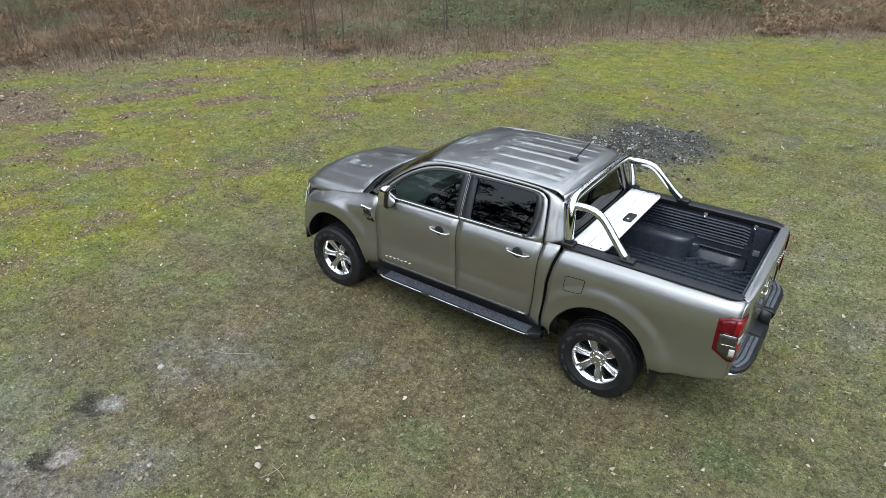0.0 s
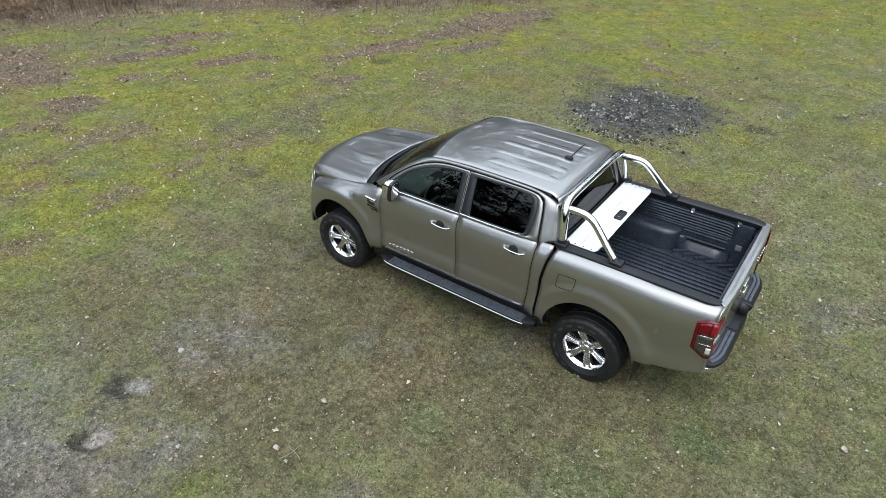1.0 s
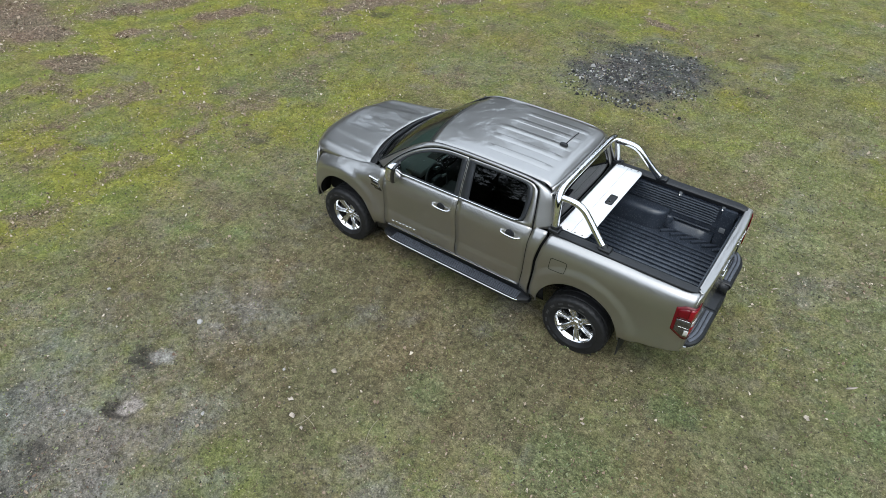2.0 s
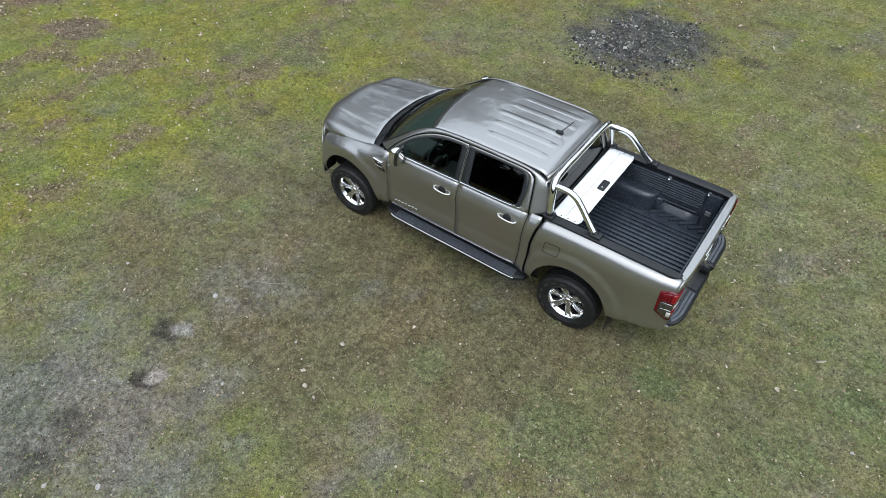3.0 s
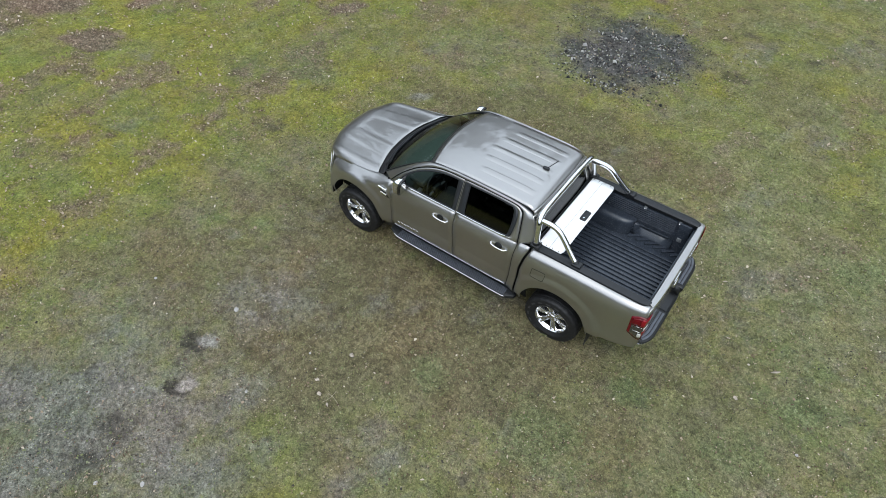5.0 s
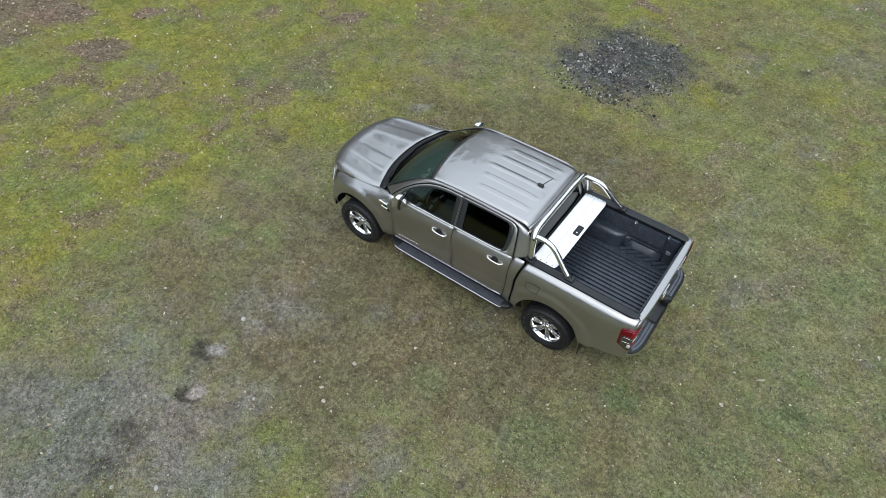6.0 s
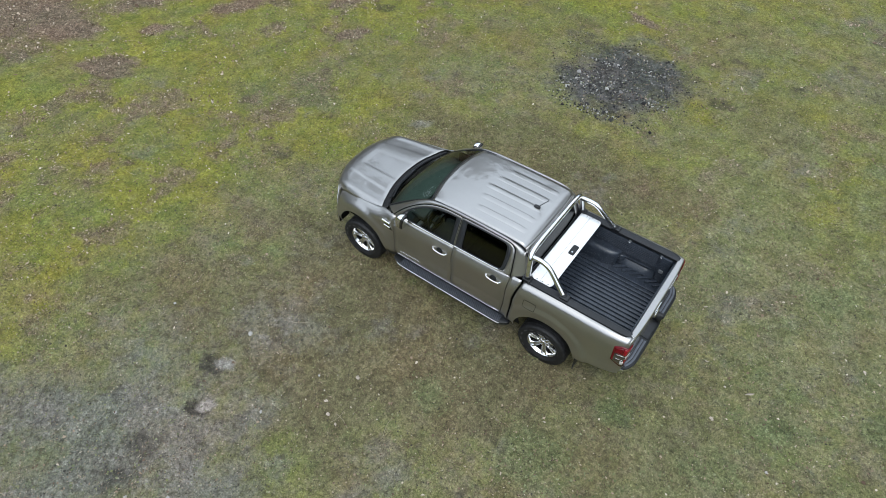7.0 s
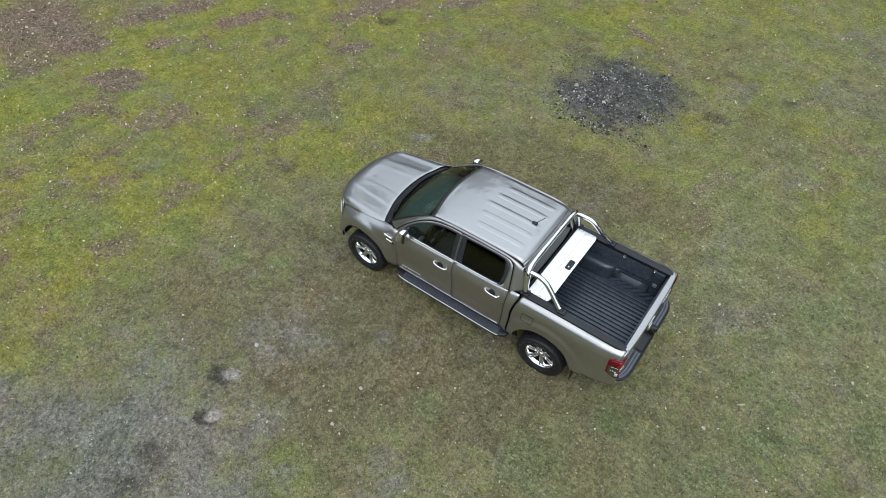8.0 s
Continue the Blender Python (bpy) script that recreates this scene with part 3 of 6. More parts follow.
for x, y, w in ((1.62, 0.38, 0.25), (1.62, -0.38, 0.25), (0.90, 0.38, 0.33), (0.90, -0.38, 0.33)):
    b, k = seat_shape(x, y, w)
    seat = part("car_seat", b, CLOTH, truck, "dark cloth seat")
    part("seat_back", k, CLOTH, seat)
    rest = moved(block(-0.05, 0.05, -0.13, 0.13, 0.0, 0.17, 0.04, 3), Matrix.Translation((x - 0.215, y, 1.535)) @ pose(0, 0, 0, 0, -12, 0))
    part("headrest", rest, CLOTH, seat)
    for dy in (-0.05, 0.05):
        part("headrest_post", tube([(x - 0.20, y + dy, 1.49), (x - 0.215, y + dy, 1.56)], 0.007, 6), CHROME, seat)

# antenna
ant = part("antenna", blob((0.790, -0.02, 1.853), (0.045, 0.022, 0.020), 8), BLACK, truck, "short black roof antenna")
part("antenna_mast", tube([(0.775, -0.021, 1.862), (0.715, -0.026, 1.948), (0.652, -0.033, 2.034)], 0.0055, 8), BLACK, ant)

# load bed
def arch_cover(s, inner, top, x_full, x_end):
    """The moulded cover over a wheel arch: a sloping flank, a rounded shoulder and a rounded rear end."""
    rows = []
    for x in [0.46, 0.30, 0.12, *(x_full + (x_end - x_full) * np.sin(np.linspace(0, math.pi / 2, 18)))]:
        k = max(0.0, (x - x_full) / (x_end - x_full))
        q = math.sqrt(max(1 - k * k, 0.0))
        w, h = max(0.02, (0.722 - inner) * q ** 0.7), (top - 0.84) * (0.80 + 0.20 * q ** 0.7)
        shoulder = [(0.52 + 0.36 * math.sin(a), 1 - 0.30 * (1 - math.cos(a))) for a in np.linspace(0, math.pi / 2, 7)]
        prof = [(0.0, 1.0), (0.30, 1.0), *shoulder, (0.92, 0.40), (0.96, 0.0)]
        rows.append([(x, s * (0.722 - w * u), 0.84 + h * v) for u, v in prof])
    return sheet(np.array(rows))


part("bed_floor", block(-1.02, 0.47, -0.70, 0.70, 0.80, 0.845, 0.006), LINER, truck, "ribbed black plastic bed floor")
bed_floor = truck.children[-1]
for i in range(17):
    y = -0.528 + 0.066 * i
    x0, x1 = (-0.96, 0.45) if abs(y) < 0.50 else (-0.96, -0.50)
    if abs(y) < 0.50:
        part("floor_rib", block(x0, x1, y - 0.021, y + 0.021, 0.83, 0.868, 0.007), LINER, bed_floor)
for i in range(15):
    y = -0.462 + 0.066 * i
    part("rib_end", block(-0.975, -0.945, y - 0.013, y + 0.013, 0.84, 0.866, 0.003, 1), BLACK, bed_floor)
for s in (1, -1):
    for i in range(6):
        x = -0.93 + 0.115 * i
        rib = moved(block(-0.022, 0.022, -0.085, 0.085, 0.83, 0.870, 0.007), Matrix.Translation((x + 0.02, s * 0.605, 0)) @ pose(0, 0, 0, 0, 0, s * 52))
        part("floor_rib", rib, LINER, bed_floor)
    wall = np.array([[(x, s * (0.715 - 0.008 * math.cos((z - 0.85) * 30)), z) for z in np.linspace(0.83, 1.365, 12)] for x in np.linspace(-1.0, 0.47, 10)])
    liner = part("bed_liner_wall", sheet(wall), LINER, truck, "ribbed black bed liner wall", solid=0.012)
    for i in range(6):
        z = 1.285 - 0.032 * i
        part("liner_rib", tube([(0.44, s * 0.700, z), (0.0, s * 0.700, z), (-0.72, s * 0.700, z), (-0.76, s * 0.700, z - 0.01)], 0.011, 6, 12), LINER, liner)
    for x0, x1, z in ((-0.74, -0.30, 1.065), (-0.74, -0.34, 0.985), (-0.74, 0.44, 1.10)):
        part("liner_rib", tube([(x0, s * 0.700, z), ((x0 + x1) / 2, s * 0.698, z), (x1, s * 0.700, z)], 0.010, 6, 10), LINER, liner)
    part("liner_foot", sheet(np.array([[(x, s * y, z) for y, z in ((0.715, 0.945), (0.700, 0.935), (0.645, 0.872), (0.635, 0.845))] for x in np.linspace(-0.79, -0.25, 4)])), LINER, liner, solid=0.008)
    part("liner_post", block(-0.95, -0.80, s * 0.69 - 0.035, s * 0.69 + 0.035, 0.84, 1.33, 0.02), LINER, liner)
    box = part("wheel_arch_box", arch_cover(s, 0.515, 1.075, -0.08, -0.285), LINER, truck, "black plastic wheel arch cover", angle=60)
    part("arch_ledge", arch_cover(s, 0.640, 1.000, -0.22, -0.350), LINER, box, angle=60)
    # cap along the top of the bed side
    cap = []
    for x in [0.42, 0.40, *np.linspace(0.35, -0.92, 14), -0.97, -1.0, -1.02]:
        k = max(0, (-0.90 - x) / 0.12)
        cap.append([(x, s * y, z - 0.010 * k * k) for y, z in ((0.685, 1.335), (0.685, 1.375), (0.695, 1.386), (0.74, 1.388), (0.778 - 0.03 * k * k, 1.384), (0.790 - 0.035 * k * k, 1.370))])
    part("bed_rail_cap", sheet(np.array(cap)), BLACK, truck, "black plastic bed rail cap", solid=0.006)
    for x in (-0.34, -0.80):
        hook = part("tie_down", block(x - 0.018, x + 0.018, s * 0.685 - 0.012, s * 0.685 + 0.004, 1.285, 1.345, 0.006), GREYTRIM, truck, "grey metal tie-down bracket")
        part("tie_down_pin", tube([(x - 0.01, s * 0.672, 1.30), (x, s * 0.664, 1.305), (x + 0.01, s * 0.672, 1.31)], 0.006, 6), CHROME, hook)
    part("lashing_eye", block(-0.89, -0.83, s * 0.655 - 0.01, s * 0.655 + 0.01, 1.04, 1.10, 0.008), GREYTRIM, truck)
part("bed_front_wall", sheet(np.array([[(0.455, y, z) for z in np.linspace(0.83, 1.37, 6)] for y in np.linspace(-0.71, 0.71, 7)])), LINER, truck, solid=0.012)

# roller cover, drawn in to the front of the bed
lid = []
for x in [0.105, 0.115, 0.13, 0.27, 0.274, 0.278, 0.40, 0.415]:
    edge = 0.690 - (0.05 * max(0, (0.13 - x) / 0.025) ** 2)
    seam = 0.003 if abs(x - 0.274) < 0.002 else 0.0
    lid.append([(x, y, 1.398 + 0.006 * (1 - (y / 0.69) ** 2) - seam - (0.006 if x < 0.11 else 0)) for y in np.linspace(-edge, edge, 15)])
cover = part("bed_cover", sheet(np.array(lid)), SHUTTER, truck, "pale aluminium roller cover drawn forward over the bed", solid=0.012)
part("cover_seam", tube([(0.274, -0.685, 1.4045), (0.274, -0.35, 1.4085), (0.274, 0.0, 1.4105), (0.274, 0.35, 1.4085), (0.274, 0.685, 1.4045)], 0.0016, 6, 24), GREYTRIM, cover)
latch = part("cover_latch", block(0.132, 0.212, -0.094, 0.078, 1.406, 1.420, 0.018, 3), BLACK, cover, "black latch plate")
part("latch_lock", tube([(0.172, 0.035, 1.415), (0.172, 0.035, 1.424)], 0.011, 10), CHROME, latch)
part("cover_box", block(0.405, 0.445, -0.69, 0.69, 1.30, 1.385, 0.01), BLACK, cover)
for s in (1, -1):
    for x in (0.16, 0.24, 0.32, 0.39):
        part("cover_clip", block(x - 0.008, x + 0.008, s * 0.675 - 0.005, s * 0.675 + 0.005, 1.395, 1.408, 0.002, 1), BLACK, cover)

# sports bar
hoop = part("sports_bar", tube([(0.425, 0.735, 1.385), (0.435, 0.720, 1.50), (0.45, 0.690, 1.64), (0.463, 0.655, 1.72), (0.475, 0.585, 1.768), (0.48, 0.40, 1.782), (0.48, 0.0, 1.786), (0.48, -0.40, 1.782), (0.475, -0.585, 1.768), (0.463, -0.655, 1.72), (0.45, -0.690, 1.64), (0.435, -0.720, 1.50), (0.425, -0.735, 1.385)], 0.037, 18, 150), CHROME, truck, "polished steel sports bar behind the cab")
for s in (1, -1):
    part("bar_brace", tube([(0.455, s * 0.640, 1.715), (0.36, s * 0.640, 1.722), (0.27, s * 0.645, 1.715), (0.20, s * 0.652, 1.685), (0.13, s * 0.662, 1.62), (0.0, s * 0.690, 1.48), (-0.10, s * 0.715, 1.385)], 0.035, 16, 70), CHROME, hoop)
    part("bar_foot", block(-0.165, -0.045, s * 0.718 - 0.045, s * 0.718 + 0.045, 1.375, 1.415, 0.014, 3), BLACK, hoop)
    part("bar_sleeve", tube([(-0.07, s * 0.706, 1.415), (-0.09, s * 0.711, 1.397), (-0.105, s * 0.715, 1.38)], 0.040, 14), BLACK, hoop)
    part("bar_sleeve", tube([(0.430, s * 0.727, 1.44), (0.4275, s * 0.731, 1.41), (0.425, s * 0.735, 1.38)], 0.045, 14), BLACK, hoop)
    part("bar_foot", block(0.365, 0.485, s * 0.735 - 0.05, s * 0.735 + 0.05, 1.375, 1.415, 0.014, 3), BLACK, hoop)

# tailgate
gate_rows = []
for y in np.linspace(-0.725, 0.725, 25):
    bow = -0.02 * (1 - (y / 0.725) ** 4)
    gate_rows.append([(x + (bow if x < -1.02 else 0), y, z) for x, z in ((-0.995, 0.82), (-0.995, 1.34), (-0.998, 1.366), (-1.008, 1.378), (-1.045, 1.380), (-1.062, 1.372), (-1.068, 1.352), (-1.062, 1.25), (-1.058, 1.10), (-1.055, 0.98), (-1.060, 0.82), (-1.05, 0.76))])
tailgate = part("tailgate", sheet(np.array(gate_rows)), PAINT, truck, "closed tailgate")
part("tailgate_liner", block(-0.994, -0.975, -0.66, 0.66, 0.86, 1.33, 0.01), LINER, tailgate)
part("tailgate_handle", block(-1.097, -1.078, -0.10, 0.10, 1.12, 1.19, 0.012, 3), CHROME, tailgate, "chrome tailgate handle")
part("tailgate_badge", blob((-1.088, 0.0, 1.07), (0.022, 0.078, 0.045), 10), CHROME, tailgate, "oval chrome badge")
for i in range(6):
    y = -0.36 - 0.048 * i
    part("badge_bar", block(-1.090, -1.078, y - 0.016, y + 0.016, 1.17, 1.205, 0.002, 1), CHROME, tailgate, "chrome lettering drawn as a bar")

# rear corner with the lamps
for flip_it in (False, True):
    side = (lambda q: flip(q)) if flip_it else (lambda q: q)
    corner = []
    for ang in np.linspace(0, math.pi / 2, 12):
        col = []
        for z in np.linspace(0.74, 1.372, 24):
            y0 = float(side_y(-1.045, z)) - bed_roll(-1.045, z, 1.372)
            col.append((-1.045 - 0.022 * math.sin(ang), 0.730 + (y0 - 0.730) * math.cos(ang), z))
        corner.append(col)
    part("bed_corner", side(sheet(np.array(corner))), PAINT, truck, solid=0.006)
    lid_rows = [[np.array(col[-1]) * (1 - t) + np.array((-1.0, 0.725, 1.377)) * t + np.array((0, 0, 0.006 * math.sin(math.pi * t))) for t in np.linspace(0, 1, 5)] for col in corner]
    part("corner_cap", side(sheet(np.array(lid_rows))), PAINT, truck, solid=0.004)

    def lamp_face(z0, z1, u0, u1, proud, n=10, m=6):
        """u runs from the flank (0) round the corner to the rear face (1)."""
        rows = []
        for u in np.linspace(u0, u1, n):
            col = []
            for z in np.linspace(z0(u) if callable(z0) else z0, z1(u) if callable(z1) else z1, m):
                if u < 0.55:
                    x = -0.905 - 0.145 * u / 0.55
                    col.append((x, float(side_y(x, z)) + proud, z))
                else:
                    q = (u - 0.55) / 0.45
                    yb = float(side_y(-1.05, z))
                    col.append((-1.05 - 0.022 * math.sin(q * math.pi / 2) - 0.5 * proud, yb + proud * (1 - q) - 0.095 * q + 0.02 * math.sin(q * math.pi), z))
            rows.append(col)
        return sheet(np.array(rows))

    lo = lambda u: 0.965 - 0.085 * min(u / 0.45, 1.0) + (0.03 * max(0, u - 0.8) / 0.2)
    hi = lambda u: 1.245 + 0.035 * min(u / 0.3, 1.0)
    lamp = part("tail_lamp", side(lamp_face(lo, hi, 0.0, 1.0, 0.010, 20, 12)), DARKRED, truck, "red tail lamp with clear lenses", solid=0.008)
    part("side_lens", side(lamp_face(1.135, lambda u: hi(u) - 0.025, 0.10, 0.46, 0.017, 8, 5)), DARKRED, lamp, "dark red lens", solid=0.004)
    part("brake_lens", side(lamp_face(1.135, lambda u: hi(u) - 0.02, 0.47, 0.96, 0.018, 10, 5)), RED, lamp, "bright red lens", solid=0.004)
    part("smoked_lens", side(lamp_face(lambda u: lo(u) + 0.03, 1.125, 0.12, 0.60, 0.017, 10, 6)), SMOKE, lamp, "smoked lens", solid=0.004)
    part("reverse_lens", side(lamp_face(1.050, 1.120, 0.66, 0.97, 0.020, 8, 4)), LENS, lamp, "clear lens", solid=0.004)
    part("indicator_lens", side(lamp_face(0.935, 1.005, 0.46, 0.60, 0.022, 5, 4)), LENS, lamp, "clear lens", solid=0.004)
    part("fog_lens", side(lamp_face(0.925, 1.04, 0.62, 0.95, 0.018, 6, 4)), RED, lamp, "red lens", solid=0.004)
    for z in (1.128, 1.035):
        part("lens_divider", side(lamp_face(z - 0.0025, z + 0.0025, 0.20, 0.55, 0.021, 8, 2)), CHROME, lamp, solid=0.003)
    # fuel flap outline is only on the driver's side
    if not flip_it:
        loop = [(0.352, 1.165), (0.335, 1.180), (0.195, 1.188), (0.176, 1.172), (0.185, 1.085), (0.202, 1.064), (0.345, 1.036), (0.365, 1.052)]
        loop = loop + loop[:1]
        part("fuel_flap", tube([(x, float(side_y(x, z)) + 0.0062, z) for x, z in loop], 0.0024, 6, 60), CAVITY, beds[0], "thin shut line of the fuel flap")


# rear bumper with its step pads
def bumper_x(x, y):
    q = min(max((abs(y) - 0.57) / 0.25, 0.0), 1.0)
    return x + 0.030 + 0.16 * (1 - math.sqrt(1 - q * q))


def bumper_sheet(y0, y1, prof, n=14, out=0.0):
    return sheet(np.array([[(bumper_x(x - out, y), y, z) for x, z in prof] for y in np.linspace(y0, y1, n)]))


PROF = ((-1.05, 0.757), (-1.07, 0.772), (-1.185, 0.770), (-1.205, 0.757), (-1.210, 0.742), (-1.195, 0.705), (-1.15, 0.69))
rear_bumper = part("rear_bumper", sheet(np.array([[(x, y, z) for x, z in ((-1.04, 0.66), (-1.06, 0.648), (-1.14, 0.64), (-1.165, 0.62), (-1.165, 0.52))] for y in np.linspace(-0.225, 0.225, 8)])), BLACK, truck, "black step bumper with chrome ends", solid=0.012)
for s in (1, -1):
    part("bumper_step", bumper_sheet(s * 0.22, s * 0.818, PROF, 24), BLACK, rear_bumper, solid=0.012)
    part("bumper_drop_side", sheet(np.array([[(x, s * 0.222, z) for z in (0.56, zt)] for x, zt in ((-1.03, 0.757), (-1.09, 0.772), (-1.165, 0.757))])), BLACK, rear_bumper, solid=0.01)
    for x0 in (-1.090, -1.130, -1.168):
        pts = [(bumper_x(x0, y), s * y, 0.779) for y in np.linspace(0.27, 0.76, 14)]
        part("step_pad_rib", tube(pts, 0.015, 8, 22, 0.45), STEP, rear_bumper)
    part("bumper_face", bumper_sheet(s * 0.52, s * 0.8195, ((-1.204, 0.738), (-1.203, 0.705), (-1.194, 0.672), (-1.160, 0.650)), 22, 0.006), CHROME, rear_bumper, "chrome bumper face", solid=0.006)

# side steps
for s in (1, -1):
    body_rows = []
    for x in [2.56, 2.50, 2.42, *np.linspace(2.3, 0.74, 12), 0.64, 0.58, 0.54]:
        k = max(0, (x - 2.40) / 0.16, (0.66 - x) / 0.12)
        w = 0.132 * (1 - 0.55 * k)
        body_rows.append([(x, s * y, z) for y, z in ((0.83, 0.44), (0.84, 0.472), (0.85 + w - 0.03, 0.474), (0.85 + w - 0.006, 0.466), (0.85 + w, 0.448), (0.85 + w - 0.008, 0.415), (0.85 + w - 0.04, 0.40), (0.83, 0.40))])
    step = part("side_step", sheet(np.array(body_rows), close_v=True), BLACK, truck, "black side step with a chrome edge", angle=50)
    for i in range(7):
        y = 0.856 + 0.0175 * i
        part("step_rib", tube([(2.40, s * y, 0.477), (1.4, s * y, 0.477), (0.66, s * y, 0.477)], 0.0036, 6, 8, 1.6), STEP, step)
    part("step_edge", tube([(2.46, s * 0.959, 0.460), (2.38, s * 0.976, 0.458), (2.0, s * 0.980, 0.458), (1.4, s * 0.980, 0.458), (0.76, s * 0.980, 0.458), (0.64, s * 0.970, 0.460)], 0.0075, 8, 40), CHROME, step, "chrome step edge")
    for x in (2.1, 1.45, 0.85):
        part("step_bracket", tube([(x, s * 0.90, 0.41), (x, s * 0.70, 0.44), (x, s * 0.55, 0.50)], 0.02, 8), CAVITY, step)
    part("mud_flap", block(-0.50, -0.488, s * 0.79 - 0.115, s * 0.79 + 0.115, 0.29, 0.60, 0.004, 1), BLACK, truck, "black rubber mud flap")

# chassis
part("chassis", merge(block(-1.0, 3.7, 0.38, 0.50, 0.42, 0.58, 0.01), block(-1.0, 3.7, -0.50, -0.38, 0.42, 0.58, 0.01), block(-0.95, 0.45, -0.68, 0.68, 0.70, 0.79, 0.02), block(2.55, 3.75, -0.62, 0.62, 0.45, 0.98, 0.05)), CAVITY, truck)
for x in (0.0, FRONT_AXLE):
    part("axle", merge(tube([(x, -0.72, 0.388), (x, 0, 0.388), (x, 0.72, 0.388)], 0.045, 10), blob((x, 0.05, 0.388), (0.14, 0.13, 0.14), 8)), CAVITY, truck)


# wheels: built once round the y axis, the outer face towards +y
tyre_prof = [(0.222, -0.105), (0.240, -0.118), (0.290, -0.134), (0.335, -0.135), (0.362, -0.130), (0.376, -0.120), (0.384, -0.108), (0.387, -0.080), (0.379, -0.076), (0.379, -0.064), (0.388, -0.060), (0.389, -0.026), (0.380, -0.022), (0.380, 0.022), (0.389, 0.026), (0.388, 0.060), (0.379, 0.064), (0.379, 0.076), (0.387, 0.080), (0.384, 0.108), (0.376, 0.120), (0.362, 0.130), (0.335, 0.135), (0.292, 0.134), (0.276, 0.136), (0.268, 0.130), (0.240, 0.118), (0.222, 0.105)]


tyre_prof = [(r if r < 0.25 else 0.236 + (r - 0.236) * 0.90, y) for r, y in tyre_prof]


def tread2(i, j, r, y):
    if j in (5, 6, 7, 18, 19, 20):
        return r - (0.0045 if (i // 2) % 2 else 0.0)
    if j in (10, 11, 14, 15):
        return r - (0.004 if (i // 2) % 3 == 0 else 0.0)
    return r


def spoke_shape(a):
    """A spoke of two rounded ridges with a groove between them, which spread towards the rim."""
    ws = np.array([-1, -0.96, -0.84, -0.60, -0.36, -0.22, 0.0, 0.22, 0.36, 0.60, 0.84, 0.96, 1])
    hs = np.array([-0.055, -0.020, -0.006, 0.0, -0.006, 0, 0, 0, -0.006, 0.0, -0.006, -0.020, -0.055])
    rows = []
    for t in np.linspace(0, 1, 14):
        r = 0.044 + 0.182 * t
        half = 0.030 + 0.022 * t
        face = 0.042 + 0.050 * t ** 0.8 + 0.006 * math.sin(math.pi * t)
        dip = 0.026 * float(smooth01((t - 0.10) / 0.22)) * float(1 - 0.5 * smooth01((t - 0.85) / 0.15))
        row = []
        for w, h in zip(ws, hs):
            d = h - (dip if abs(w) <= 0.22 else 0.0)
            row.append((r * math.cos(a) - w * half * math.sin(a), face + d, r * math.sin(a) + w * half * math.cos(a)))
        rows.append(row)
    return sheet(np.array(rows))


lip = lathe([(0.205, 0.060), (0.214, 0.080), (0.222, 0.092), (0.231, 0.104), (0.236, 0.112), (0.240, 0.110), (0.238, 0.100)], 60)
barrel = lathe([(0.200, -0.10), (0.222, -0.108), (0.228, -0.10), (0.210, -0.06), (0.200, 0.0), (0.204, 0.058)], 60)
backing = lathe([(0.002, -0.03), (0.18, -0.03), (0.19, -0.02), (0.19, 0.0), (0.12, 0.005), (0.002, 0.005)], 40)
wheel_mesh = {}
wheel_mesh["rim"] = mesh("rim", lip)
wheel_mesh["barrel"] = mesh("barrel", barrel)
wheel_mesh["tyre"] = mesh("tyre", lathe(tyre_prof, 120, tread2), 28)
wheel_mesh["brake_disc"] = mesh("brake_disc", backing)
wheel_mesh["hub_cap"] = mesh("hub_cap", lathe([(0.001, 0.064), (0.028, 0.063), (0.034, 0.058), (0.038, 0.051), (0.074, 0.053), (0.084, 0.046), (0.088, 0.0)], 32))
for i in range(6):
    wheel_mesh["spoke", i] = mesh("spoke", spoke_shape(2 * math.pi * (i + 0.25) / 6))
    a = 2 * math.pi * (i + 0.75) / 6
    wheel_mesh["lug_nut", i] = mesh("lug_nut", moved(lathe([(0.001, 0.066), (0.009, 0.065), (0.011, 0.058), (0.012, 0.040)], 10), Matrix.Translation((0.059 * math.cos(a), 0, 0.059 * math.sin(a)))))
for i in range(8):
    a0 = 2 * math.pi * i / 16 + (math.pi if i > 3 else 0) + 0.5
    wheel_mesh["sidewall_mark", i] = mesh("sidewall_mark", sheet(np.array([[(r * math.cos(a), 0.1372, r * math.sin(a)) for r in (0.293, 0.316)] for a in np.linspace(a0, a0 + 0.2, 4)])))
LOOK = {"rim": ALLOY, "tyre": TYRE, "brake_disc": CAVITY, "barrel": CAVITY, "hub_cap": ALLOY, "spoke": ALLOY, "lug_nut": CHROME, "sidewall_mark": TYREMARK}
for key, me in wheel_mesh.items():
    me.materials.append(LOOK[key if isinstance(key, str) else key[0]])
for x, y, turn, steer in ((0, 0.776, 0, 0.0), (FRONT_AXLE, 0.776, 0.22, 0.0), (0, -0.776, 0.4, 180), (FRONT_AXLE, -0.776, 0.6, 180)):
    hub = new("wheel", wheel_mesh["rim"])
    tagged(hub, "silver six-spoke alloy wheel")
    hub.parent = truck
    hub.matrix_basis = pose(x, y, 0.384, 0, 0, steer) @ Matrix.Rotation(turn, 4, "Y")
    for key, me in wheel_mesh.items():
        if key != "rim":
            piece = new(key if isinstance(key, str) else key[0], me)
            piece.parent = hub

# ---- ground ----
LATTICE = np.random.RandomState(7).rand(256, 256)


